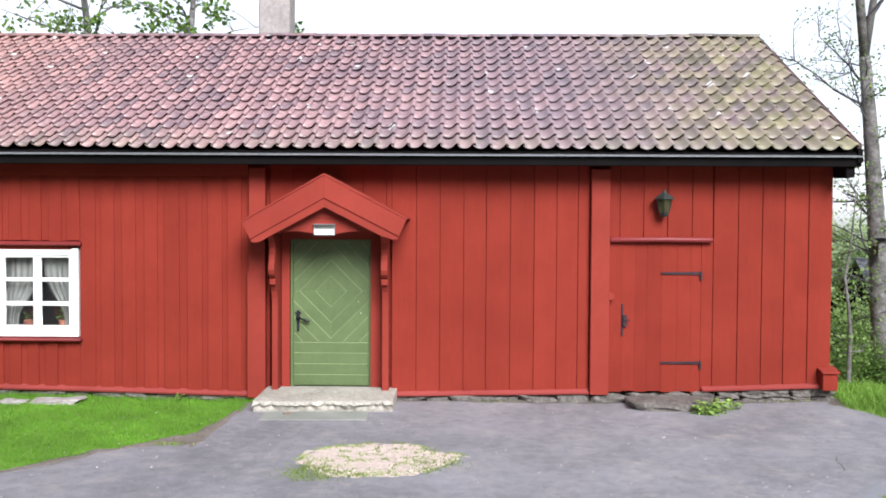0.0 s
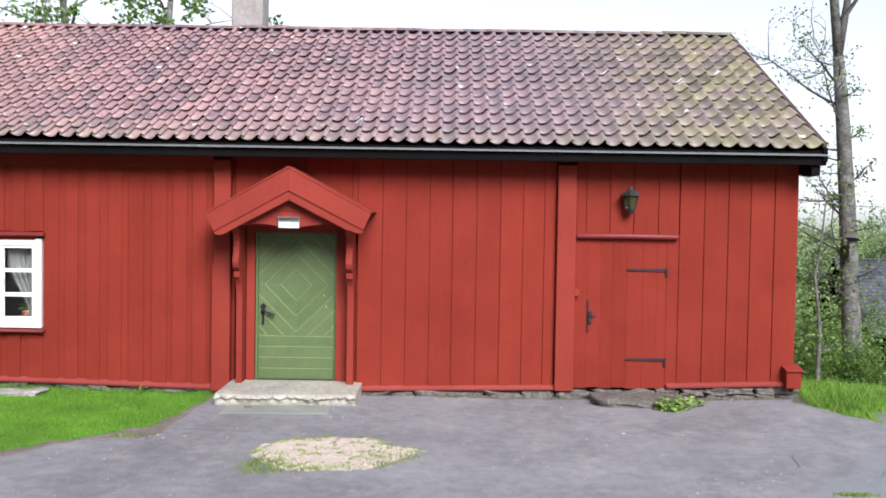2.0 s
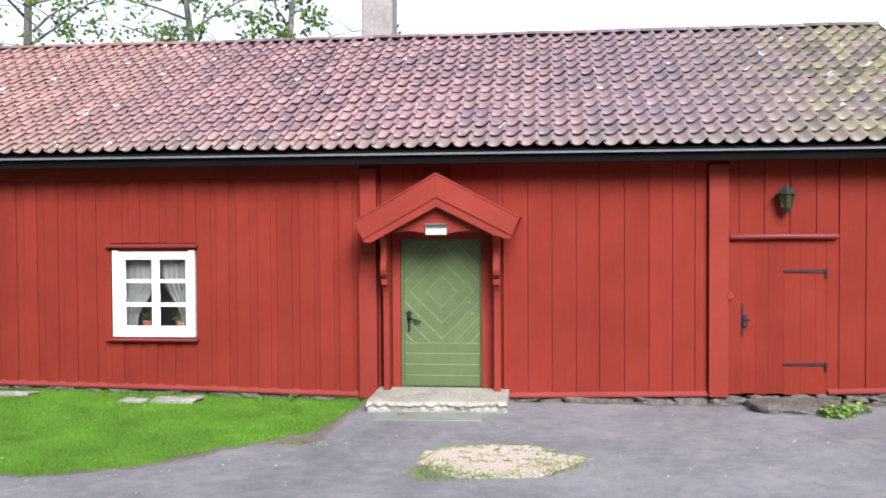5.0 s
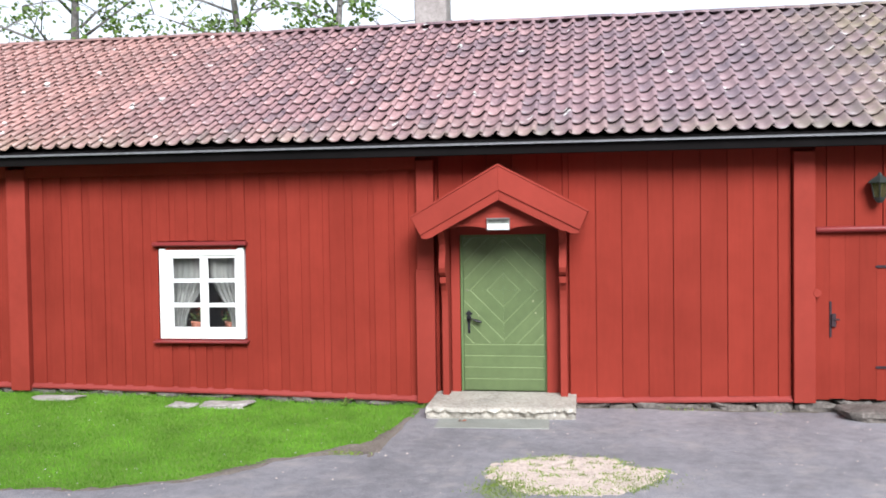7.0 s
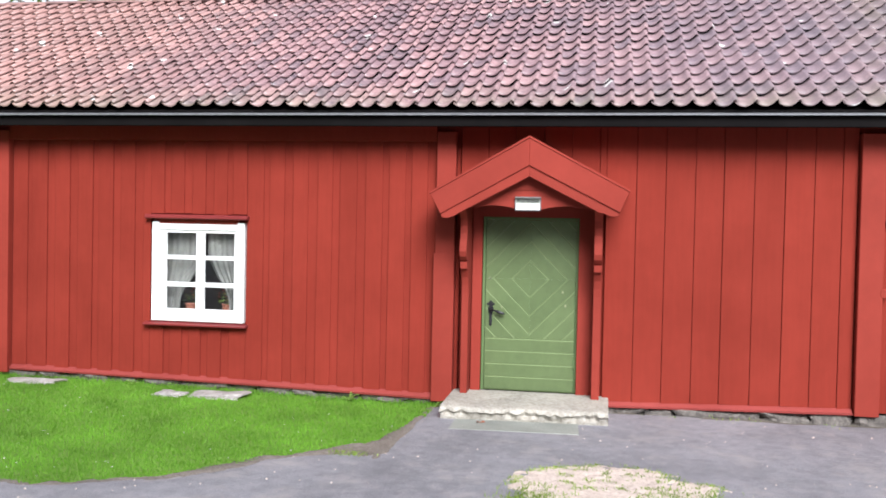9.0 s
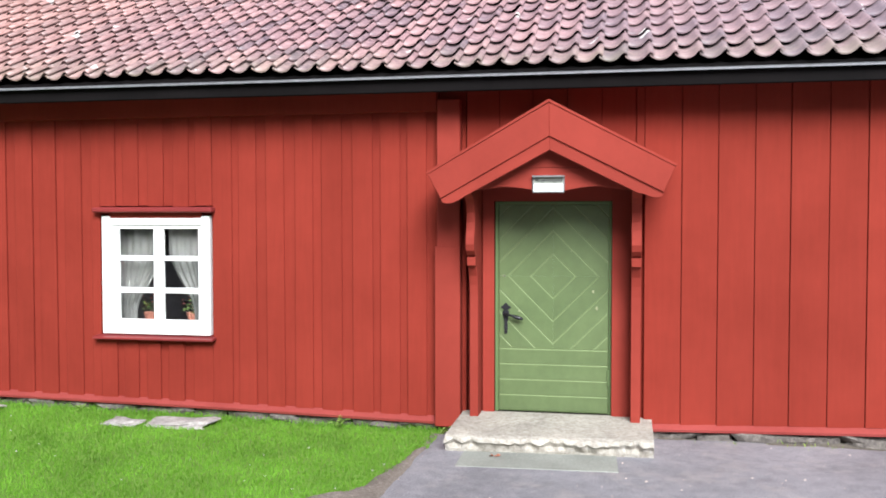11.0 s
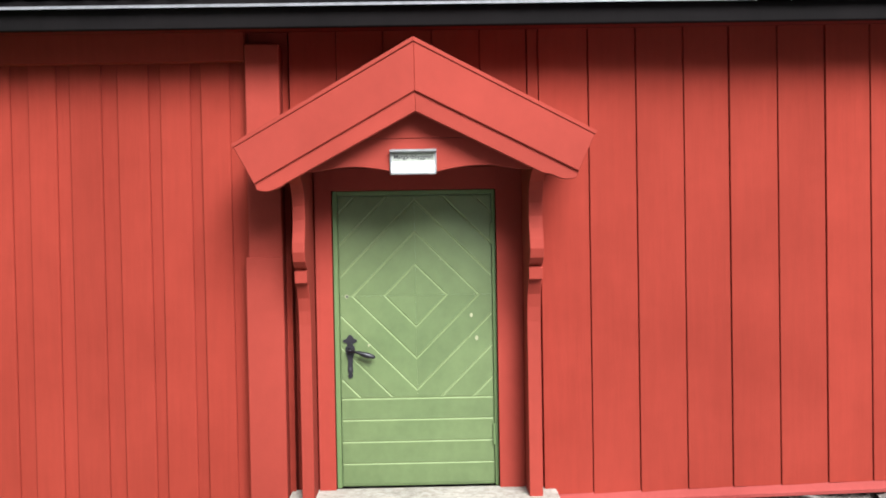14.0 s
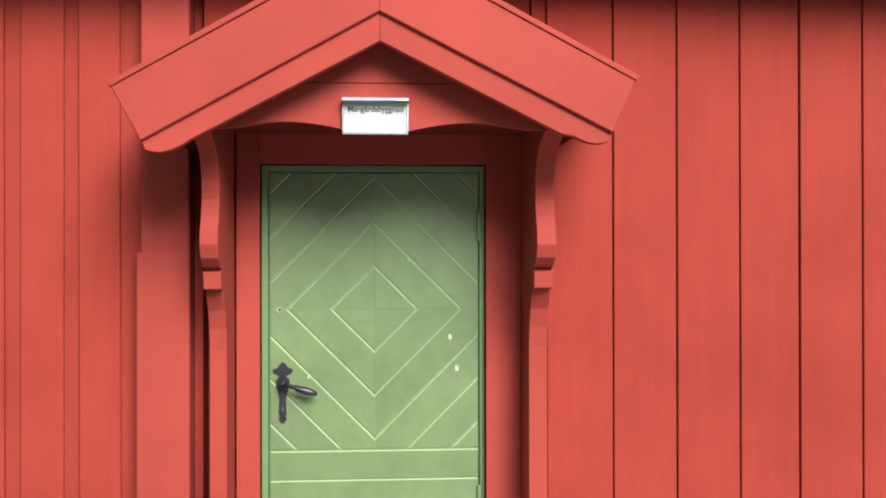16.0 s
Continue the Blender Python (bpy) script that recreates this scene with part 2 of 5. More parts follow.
GRASS = leafy("mown_grass", (0.115, 0.275, 0.016), (0.195, 0.405, 0.037))
PATCH_GRASS = leafy("dry_yellow_grass", (0.17, 0.27, 0.035), (0.33, 0.42, 0.10))
TALL = leafy("tall_grass", (0.17, 0.33, 0.035), (0.29, 0.46, 0.085))
LEAF = leafy("leaf_green", (0.075, 0.145, 0.025), (0.18, 0.28, 0.060))
LEAF_PALE = leafy("leaf_pale", (0.15, 0.23, 0.06), (0.29, 0.40, 0.13))
# far leaves are lightened in colour to stand in for bright haze
LEAF_FAR = leafy("leaf_far_haze", (0.26, 0.34, 0.16), (0.44, 0.52, 0.29))
NEEDLE = leafy("spruce_needles", (0.020, 0.045, 0.022), (0.045, 0.085, 0.038), 0.15)
FERN = leafy("fern_green", (0.22, 0.35, 0.07), (0.36, 0.50, 0.13))
BARK = speckled("grey_bark", [(0.3, (0.06, 0.052, 0.047)), (0.55, (0.19, 0.175, 0.165)), (0.75, (0.34, 0.32, 0.31))], 9, 0.95, 0.8, 0.03, (3, 0.6, 1.2))
TWIG = speckled("dark_twig_bark", [(0.3, (0.035, 0.03, 0.032)), (0.7, (0.11, 0.10, 0.105))], 9, 0.9, 0.4, 0.01, (3, 0.7, 1.1))
# near-black carries the shed's inner shade in its colour
SHADE_BLACK = paint("shed_shade_black", (0.002, 0.0018, 0.002), (0.004, 0.0035, 0.0035), 1.0, vary=0.25, spec=0.0)
SHINGLE = paint("grey_shingle", (0.055, 0.055, 0.064), (0.095, 0.095, 0.108), 0.85, vary=0.3, island=True)
ROPE = plain("white_barrier", (0.75, 0.75, 0.74), 0.6)
PETAL = leafy("pale_petal", (0.50, 0.49, 0.46), (0.60, 0.59, 0.56), 0.4)
LACE = leafy("lace_curtain", (0.20, 0.205, 0.185), (0.27, 0.275, 0.25), 0.35)
JAMB = paint("grey_white_jamb", (0.40, 0.39, 0.35), (0.50, 0.49, 0.45), 0.6, vary=0.02)
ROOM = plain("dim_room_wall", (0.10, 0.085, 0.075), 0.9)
CLAY = plain("terracotta_pot", (0.26, 0.095, 0.055), 0.8)
BLOOM = leafy("red_blossom", (0.32, 0.05, 0.04), (0.5, 0.10, 0.07))
GLASS = bpy.data.materials.new("window_glass")
GLASS.use_nodes = True
gb = GLASS.node_tree.nodes["Principled BSDF"]
gb.inputs["Transmission Weight"].default_value, gb.inputs["Roughness"].default_value, gb.inputs["IOR"].default_value = 1.0, 0.0, 1.45


# ---- mesh helpers ----
def mesh_of(name, bm, mat, smooth=False):
    me = bpy.data.meshes.new(name)
    bm.normal_update()
    bm.to_mesh(me)
    bm.free()
    me.materials.append(mat)
    if smooth:
        for p in me.polygons:
            p.use_smooth = True
    return me


def part(name, bm, mat, parent=None, label="", smooth=False):
    ob = new(name, mesh_of(name, bm, mat, smooth))
    ob.parent = parent
    return tagged(ob, label)


def thing(name, label, category, group="", kind="", at=(0, 0, 0)):
    ob = new(name)
    ob.empty_display_size = 0.05
    ob.location = at
    return tagged(ob, label, category, group, kind)


def add_box(bm, x0, x1, y0, y1, z0, z1, bevel=0.0):
    r = bmesh.ops.create_cube(bm, size=1.0)
    vs = r["verts"]
    bmesh.ops.scale(bm, vec=(x1 - x0, y1 - y0, z1 - z0), verts=vs)
    bmesh.ops.translate(bm, vec=((x0 + x1) / 2, (y0 + y1) / 2, (z0 + z1) / 2), verts=vs)
    if bevel:
        es = list({e for v in vs for e in v.link_edges})
        bmesh.ops.bevel(bm, geom=es, offset=bevel, segments=1, affect="EDGES", profile=0.5)
    return vs


def box(x0, x1, y0, y1, z0, z1, bevel=0.0):
    bm = bmesh.new()
    add_box(bm, x0, x1, y0, y1, z0, z1, bevel)
    return bm


def add_prism(bm, pts, axis, a, c, bevel=0.0):
    """A polygon of 2D points drawn out along an axis from a to c."""
    def place(p, w):
        return {"x": (w, p[0], p[1]), "y": (p[0], w, p[1]), "z": (p[0], p[1], w)}[axis]
    v0 = [bm.verts.new(place(p, a)) for p in pts]
    v1 = [bm.verts.new(place(p, c)) for p in pts]
    n = len(pts)
    fs = [bm.faces.new(v0), bm.faces.new(v1[::-1])]
    fs += [bm.faces.new((v0[i], v1[i], v1[(i + 1) % n], v0[(i + 1) % n])) for i in range(n)]
    bmesh.ops.recalc_face_normals(bm, faces=fs)
    if bevel:
        es = [e for e in {e for f in fs for e in f.edges}]
        bmesh.ops.bevel(bm, geom=es, offset=bevel, segments=1, affect="EDGES", profile=0.5)


def prism(pts, axis, a, c, bevel=0.0):
    bm = bmesh.new()
    add_prism(bm, pts, axis, a, c, bevel)
    return bm


def tube(bm, path, radii, sides=8):
    """A tapered tube through points."""
    rings = []
    for i, p in enumerate(path):
        p = Vector(p)
        q = Vector(path[min(i + 1, len(path) - 1)]) - Vector(path[max(i - 1, 0)])
        d = q.normalized() if q.length else Vector((0, 0, 1))
        s = d.cross(Vector((0.31, 0.95, 0.02))).normalized()
        u = d.cross(s)
        rings.append([bm.verts.new(p + radii[i] * (math.cos(k * math.tau / sides) * s + math.sin(k * math.tau / sides) * u)) for k in range(sides)])
    for a, c in zip(rings, rings[1:]):
        for k in range(sides):
            bm.faces.new((a[k], a[(k + 1) % sides], c[(k + 1) % sides], c[k]))
    bm.faces.new(rings[-1])
    bm.faces.new(rings[0][::-1])


def boulder(size, seed, rough=0.25, cuts=2):
    bm = bmesh.new()
    bmesh.ops.create_cube(bm, size=1.0)
    bmesh.ops.bevel(bm, geom=bm.edges[:], offset=0.14, segments=1, affect="EDGES", profile=0.5)
    bmesh.ops.subdivide_edges(bm, edges=bm.edges[:], cuts=cuts - 1, use_grid_fill=True)
    for v in bm.verts:
        k = noise.noise(v.co * 2.2 + Vector((seed * 7.3, seed * 3.1, seed)))
        v.co *= 1 + rough * k
        v.co = Vector((v.co.x * size[0], v.co.y * size[1], v.co.z * size[2]))
    return bm


def smooth01(a, c, v):
    t = max(0.0, min(1.0, (v - a) / (c - a)))
    return t * t * (3 - 2 * t)


# ---- ground ----
def ground_z(x, y):
    z = 0.0
    if y < -4.0:
        s = -4.0 - y
        z += 0.075 * (s if s < 8 else 8 + 6 * (1 - math.exp(-(s - 8) / 6))) * smooth01(0, 2.5, s)
    if y > 0:
        z -= 2.95 * (1 - math.exp(-y / 7)) * smooth01(0, 2.5, y) * smooth01(5.2, 9.0, x)
    z += 0.05 * smooth01(4.5, 6.5, x) * smooth01(-2.5, -0.3, y) * (1 - smooth01(0.5, 2, y))
    z += 0.07 * smooth01(-1.5, -5.5, x) * smooth01(-3.0, -0.2, y)
    return z


LAWN_X = (-30.0, -12.0, -4.6, -3.42, -2.92, -2.54, -2.2, -1.9, -1.5, -1.19, -1.08, -0.97)
LAWN_Y = (-5.2, -4.6, -4.12, -3.92, -3.80, -3.58, -3.2, -2.82, -2.50, -2.22, -1.70, -0.1)
VERGE_Y = (-30.0, -12.0, -5.0, -3.6, -3.04, -2.2, -1.85, -1.46, -0.95, -0.4, 0.2)
VERGE_X = (11.0, 9.2, 7.7, 6.95, 6.68, 6.98, 7.35, 7.0, 6.6, 6.33, 6.3)


def asphalt_depth(x, y):
    """Metres inside the asphalt (negative outside)."""
    if x < -0.97:
        slope = (np.interp(x + 0.02, LAWN_X, LAWN_Y) - np.interp(x - 0.02, LAWN_X, LAWN_Y)) / 0.04
        left = (np.interp(x, LAWN_X, LAWN_Y) - y) / math.sqrt(1 + slope * slope)
    else:
        left = max(x + 0.97, -y - 0.1)
        left = min(left, -0.12 - y) if x > -0.97 else left
    right = np.interp(y, VERGE_Y, VERGE_X) - x
    band = 0.22 - abs((y + 0.95) - 0.94 * (x - 7.3)) / 1.37 if 6.9 < x < 9.5 else -1
    wob = 0.09 * noise.noise(Vector((x * 2.3, y * 2.3, 0))) + 0.05 * noise.noise(Vector((x * 7, y * 7, 3))) + 0.03 * noise.noise(Vector((x * 17, y * 17, 5)))
    return min(left, max(right, band), y + 26) + wob


def spaced(dense0, dense1, step, far):
    vals = list(np.arange(dense0, dense1, step))
    d, lo, hi = step, [], []
    p, q = dense0, vals[-1]
    while q < far:
        d *= 1.35
        p, q = p - d, q + d
        lo.append(p), hi.append(q)
    return lo[::-1] + vals + hi


def sheet(xs, ys, height):
    nx, ny = len(xs), len(ys)
    verts = [(x, y, height(x, y)) for y in ys for x in xs]
    faces = [(j * nx + i, j * nx + i + 1, (j + 1) * nx + i + 1, (j + 1) * nx + i) for j in range(ny - 1) for i in range(nx - 1)]
    return verts, faces


def sheet_object(name, verts, faces, mat):
    me = bpy.data.meshes.new(name)
    me.from_pydata(verts, [], faces)
    me.materials.append(mat)
    for p in me.polygons:
        p.use_smooth = True
    return new(name, me)


ground = sheet_object("ground", *sheet(spaced(-12, 16, 0.25, 400), spaced(-14, 20, 0.25, 400), ground_z), TURF)
tagged(ground, "green turf and soil around the farmhouse", "ground", kind="structure")


def drive_z(x, y):
    d = asphalt_depth(x, y)
    return ground_z(x, y) + max(-0.06, min(0.022, d * 0.22)) + 0.004 * noise.noise(Vector((x * 0.9, y * 0.9, 8)))


driveway = sheet_object("road", *sheet(list(np.arange(-13, 11, 0.1)), list(np.arange(-26, -8, 0.4)) + list(np.arange(-8, 1.6, 0.08)), drive_z), ASPHALT)
tagged(driveway, "worn grey cracked asphalt of the farmyard", "road", kind="structure")


def soil_z(x, y):
    near = -0.10 - y
    d = 0.30 + 0.30 * noise.noise(Vector((x * 1.1, 4, 0))) - near
    return ground_z(x, y) + max(-0.03, min(0.034, d * 0.06)) + 0.018 * noise.noise(Vector((x * 5, y * 5, 2))) + 0.014 * noise.noise(Vector((x * 23, y * 23, 6)))


soil = sheet_object("soil_strip", *sheet(list(np.arange(0.92, 6.5, 0.03)), list(np.arange(-0.9, 0.02, 0.03)), soil_z), SOIL)
tagged(soil, "damp brown soil strip below the wall", "ground", kind="structure")


def edge_z(x, y):
    d = asphalt_depth(x, y)
    w = 0.10 + 0.22 * max(0, noise.noise(Vector((x * 0.8, y * 0.8, 6)))) + 0.16 * math.exp(-((x + 1.35) / 0.3) ** 2 - ((y + 2.45) / 0.35) ** 2)
    return ground_z(x, y) + max(-0.03, min(0.030, (w - abs(d - 0.04)) * 0.25)) + 0.012 * noise.noise(Vector((x * 9, y * 9, 5))) + 0.012 * noise.noise(Vector((x * 22, y * 22, 5)))


edge_soil = sheet_object("lawn_edge", *sheet(list(np.arange(-9.5, -0.6, 0.05)), list(np.arange(-4.9, -0.25, 0.05)), edge_z), EDGE)
tagged(edge_soil, "dusty bare soil between lawn and asphalt", "ground", kind="structure")


# ---- house walls ----
HX0, HX1, HY1, EAVE_Z, TOP = -10.8, 6.33, 6.9, 3.17, 3.06


def sill_z(x):
    """Bottom of the drip board."""
    return float(np.interp(x, (-10.8, -5.7, -3.2, -1.05, 0.85, 3.3, 4.77, 6.3), (0.19, 0.15, 0.11, 0.06, 0.075, 0.125, 0.17, 0.225)))


wall_n = thing("wall_front", "timber wall clad in red-painted vertical boards", "wall", kind="structure")
bm = bmesh.new()
for x0, x1, z0, z1 in ((HX0, -4.28, 0.13, TOP), (-4.28, -3.27, 0.13, 0.83), (-4.28, -3.27, 1.92, TOP), (-3.27, -0.775, 0.13, TOP),
                       (-0.535, 0.525, 2.075, TOP), (0.525, HX1, 0.16, TOP)):
    add_box(bm, x0, x1, -0.06, 0.14, z0, z1)
add_box(bm, -0.775, -0.535, 0.06, 0.14, 0.13, TOP)
part("wall_core", bm, RED, wall_n)
for name, x0, x1, y0, y1 in (("wall_back", HX0, HX1, HY1 - 0.2, HY1), ("wall_gable_left", HX0, HX0 + 0.2, 0.14, HY1 - 0.2), ("wall_gable_right", HX1 - 0.2, HX1, 0.14, HY1 - 0.2)):
    bm = box(x0, x1, y0, y1, 0.1, TOP)
    if "gable" in name:
        add_prism(bm, [(0.0, TOP), (HY1, TOP), (3.42, 4.95)], "x", x0, x1)
    tagged(part(name, bm, RED), "red-painted timber wall of the farmhouse", "wall", kind="structure")

# stone footing: piled field stones below the timber, back and gables as one footing wall
bm = bmesh.new()
add_box(bm, HX0 + 0.05, HX1 - 0.05, 0.06, 0.25, -0.4, 0.13)
add_box(bm, HX0 + 0.05, HX0 + 0.25, 0.25, HY1 - 0.1, -0.4, 0.1)
add_box(bm, HX1 - 0.25, HX1 - 0.04, 0.25, HY1 - 0.1, -1.3, 0.1)
add_box(bm, HX0 + 0.25, HX1 - 0.25, HY1 - 0.3, HY1 - 0.1, -1.3, 0.1)
footing = tagged(part("footing", bm, ROCK), "low footing of grey field stones", "foundation", kind="structure")

# ---- roof frame ----
roof = thing("roof", "steep roof of weathered red clay pantiles with moss", "roof", kind="structure")
EY, EZ, RY, RZ = -0.55, 3.17, 3.42, 5.27
RX0, RX1 = -11.2, 6.5
SL = math.atan2(RZ - EZ, RY - EY)
SLEN = math.hypot(RZ - EZ, RY - EY)
BY = 2 * RY - EY
bm = bmesh.new()
for s in (1, -1):
    pts = [(RY + s * (EY - RY), EZ - 0.06), (RY + s * (EY - RY), EZ - 0.02), (RY, RZ - 0.03), (RY, RZ - 0.08)]
    add_prism(bm, pts, "x", RX0 + 0.03, RX1 - 0.06)
part("roof_deck", bm, TAR, roof)
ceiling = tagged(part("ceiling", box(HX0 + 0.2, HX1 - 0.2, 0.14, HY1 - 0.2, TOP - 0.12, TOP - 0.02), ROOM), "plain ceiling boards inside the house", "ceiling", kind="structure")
part("fascia_board", box(RX0, RX1, -0.545, -0.505, 2.985, 3.105, 0.006), TAR, roof, "black tarred fascia board under the eave")
part("drip_strip", prism([(-0.545, 3.11), (-0.60, 3.095), (-0.603, 3.108), (-0.545, 3.126)], "x", RX0, RX1), ZINC, roof, "thin pale metal drip strip")
part("soffit", prism([(-0.505, 2.99), (-0.505, 3.015), (-0.06, 3.085), (-0.06, 3.06)], "x", RX0 + 0.05, RX1 - 0.08), SHADE_RED, roof, "soffit boards under the eave in a shade-darkened red")
for x0, x1 in ((RX1 - 0.055, RX1), (RX0, RX0 + 0.055)):
    for s in (1, -1):
        e = RY + s * (EY - 0.03 - RY)
        part("barge_board", prism([(e, EZ - 0.14), (e, EZ + 0.012), (RY, RZ + 0.015), (RY, RZ - 0.16)], "x", x0, x1), TAR, roof, "black tarred barge board")
for s in (1, -1):
    e = RY + s * (EY - 0.03 - RY)
    part("verge_board", prism([(e, EZ + 0.03), (e, EZ + 0.085), (RY, RZ + 0.085), (RY, RZ + 0.03)], "x", RX1 - 0.075, RX1 - 0.012, 0.004), VERGE, roof, "weathered red-brown verge board")
# rafter foot under the gable end of the eave
part("rafter_foot", prism([(-0.5, 2.86), (-0.5, 2.99), (0.1, 3.06), (0.1, 2.9), (-0.25, 2.86)], "x", 6.34, 6.44), TAR, roof)

# ---- cladding of the front wall ----
def drip_board(x0, x1, lift=0.0):
    """A sloping drip board along the foot of the cladding."""
    bm = bmesh.new()
    n = max(2, int((x1 - x0) / 0.5))
    rows = []
    for i in range(n + 1):
        x = x0 + (x1 - x0) * i / n
        z = sill_z(x) + lift
        rows.append([bm.verts.new((x, y, z + dz)) for y, dz in ((-0.07, 0.0), (-0.165, 0.0), (-0.172, 0.022), (-0.145, 0.038), (-0.105, 0.062), (-0.07, 0.068))])
    for a, c in zip(rows, rows[1:]):
        for k in range(6):
            bm.faces.new((a[k], c[k], c[(k + 1) % 6], a[(k + 1) % 6]))
    bm.faces.new(rows[0])
    bm.faces.new(rows[-1][::-1])
    return bm


for x0, x1 in ((HX0, -6.39), (-6.11, -1.02), (0.78, 3.29), (4.72, 6.30)):
    part("drip_board", drip_board(x0, x1), DRIP, wall_n, "weathered red drip board lightened for sky sheen")


def board(x0, x1, y_back, y_front, z0, z1, tilt=0.0, top_shift=0.0, chamfer=0.003):
    """One vertical plank; tilt sets its one edge back, top_shift leans it a little."""
    k = min(chamfer, (x1 - x0) * 0.1)
    bm = bmesh.new()
    prof = [(x0, y_back), (x0, y_front + k + tilt), (x0 + k, y_front + tilt), (x1 - k, y_front), (x1, y_front + k), (x1, y_back)]
    lo = [bm.verts.new((x, y, z0)) for x, y in prof]
    hi = [bm.verts.new((x + top_shift, y, z1)) for x, y in prof]
    n = len(prof)
    bm.faces.new(lo)
    bm.faces.new(hi[::-1])
    for i in range(n):
        bm.faces.new((lo[i], hi[i], hi[(i + 1) % n], lo[(i + 1) % n]))
    bmesh.ops.recalc_face_normals(bm, faces=bm.faces[:])
    return bm


rng = random.Random(4)


def clad(x0, x1, wide, narrow, z_low, z_high, lap):
    """Vertical boards from x0 to x1: proud boards over recessed ones, or lapped boards whose left edge stands proud."""
    x = x0
    while x < x1 - 0.02:
        w = (wide if not lap else wide) * rng.uniform(0.92, 1.08)
        e = min(x + w, x1)
        if x1 - e < 0.06:
            e = x1
        zl = (z_low if z_low else sill_z((x + e) / 2) + 0.052) + rng.uniform(-0.006, 0.008)
        if lap:
            part("board", board(x + 0.001, e - 0.003, -0.058, -0.110 + rng.uniform(-0.004, 0.002), zl, z_high, -0.011, rng.uniform(-0.0015, 0.0015)), RED, wall_n)
        else:
            part("board", board(x, e, -0.058, -0.121 + rng.uniform(-0.003, 0.003), zl, z_high, 0.0, rng.uniform(-0.006, 0.006), 0.006), RED, wall_n)
            if e < x1:
                g = min(narrow * rng.uniform(0.75, 1.25), x1 - e)
                part("board", board(e - 0.012, e + g + 0.012, -0.058, -0.100, zl + 0.004, z_high, 0.0, 0.0, 0.0005), RED, wall_n)
                e += g
        x = e


clad(HX0, -6.39, 0.19, 0.085, 0, TOP - 0.005, False)
clad(-6.11, -4.36, 0.19, 0.085, 0, TOP - 0.005, False)
clad(-4.36, -3.20, 0.155, 0.09, 0, 0.755, False)
clad(-4.36, -3.20, 0.155, 0.09, 2.025, TOP - 0.005, False)
clad(-3.20, -1.03, 0.185, 0.085, 0, TOP - 0.005, False)
clad(-0.76, 0.79, 0.28, 0.0, 2.26, TOP - 0.005, True)
for edges, low in (((0.79, 1.10, 1.40, 1.70, 1.985, 2.29, 2.59, 2.875, 3.145, 3.29), 0), ((3.545, 3.67, 3.97, 4.27, 4.58, 4.842), 2.11), ((4.848, 5.16, 5.46, 5.74, 6.04, 6.335), 0)):
    for a, c in zip(edges, edges[1:]):
        clad(a, c, 1.0, 0.0, low, TOP - 0.005, True)
        if c != edges[-1]:
            part("joint_batten", box(c - 0.022, c + 0.022, -0.0575, -0.093, (low if low else sill_z(c) + 0.056), TOP - 0.006), RED, wall_n)
# casings over the log joints
for x0, x1, z0 in ((-6.38, -6.12, 0.12), (-1.02, -0.81, 0.045), (3.30, 3.535, 0.12)):
    part("corner_casing", box(x0, x1, -0.195, -0.058, z0, 2.965, 0.006), RED_TRIM, wall_n, "broad red casing board over a log joint")
for x0, x1 in ((HX0, -6.385), (-6.115, -1.025)):
    part("frieze_board", box(x0, x1, -0.186, -0.128, 2.862, TOP - 0.002, 0.004), RED, wall_n, "shaded red frieze board under the eave")
part("corner_casing", box(-1.035, -0.806, -0.213, -0.196, 0.05, 1.66, 0.005), RED_TRIM, wall_n, "shorter casing board nailed over the lower half")
# corner box on the drip board
cb = thing("corner_box", "small red wooden box with a lid at the house corner", "box")
part("body", box(6.19, 6.375, -0.27, -0.06, 0.21, 0.425, 0.006), RED, cb)
part("lid", prism([(-0.30, 0.424), (-0.30, 0.446), (-0.05, 0.495), (-0.05, 0.472)], "x", 6.17, 6.395, 0.004), RED_TRIM, cb)

# ---- portal: door, frame, side planks, canopy ----
door = thing("door_1", "closed green plank door with diamond pattern and black iron handle", "door", kind="structure")
bm = bmesh.new()
add_box(bm, -0.52, -0.489, -0.012, 0.10, 0.17, 2.062, 0.003)
add_box(bm, 0.489, 0.514, -0.012, 0.10, 0.17, 2.062, 0.003)
add_box(bm, -0.489, 0.489, -0.012, 0.10, 2.033, 2.062, 0.003)
part("door_frame", bm, GREEN_DARK, door, "dark green door frame")
part("door_leaf", box(-0.486, 0.486, 0.006, 0.06, 0.178, 2.030), GREEN, door)


def clip_half(poly, nx, nz, d):
    """Keep the side nx*x + nz*z <= d."""
    out = []
    for i, p in enumerate(poly):
        q = poly[(i + 1) % len(poly)]
        a, c = nx * p[0] + nz * p[1] - d, nx * q[0] + nz * q[1] - d
        if a <= 0:
            out.append(p)
        if a * c < 0:
            t = a / (a - c)
            out.append((p[0] + t * (q[0] - p[0]), p[1] + t * (q[1] - p[1])))
    return out


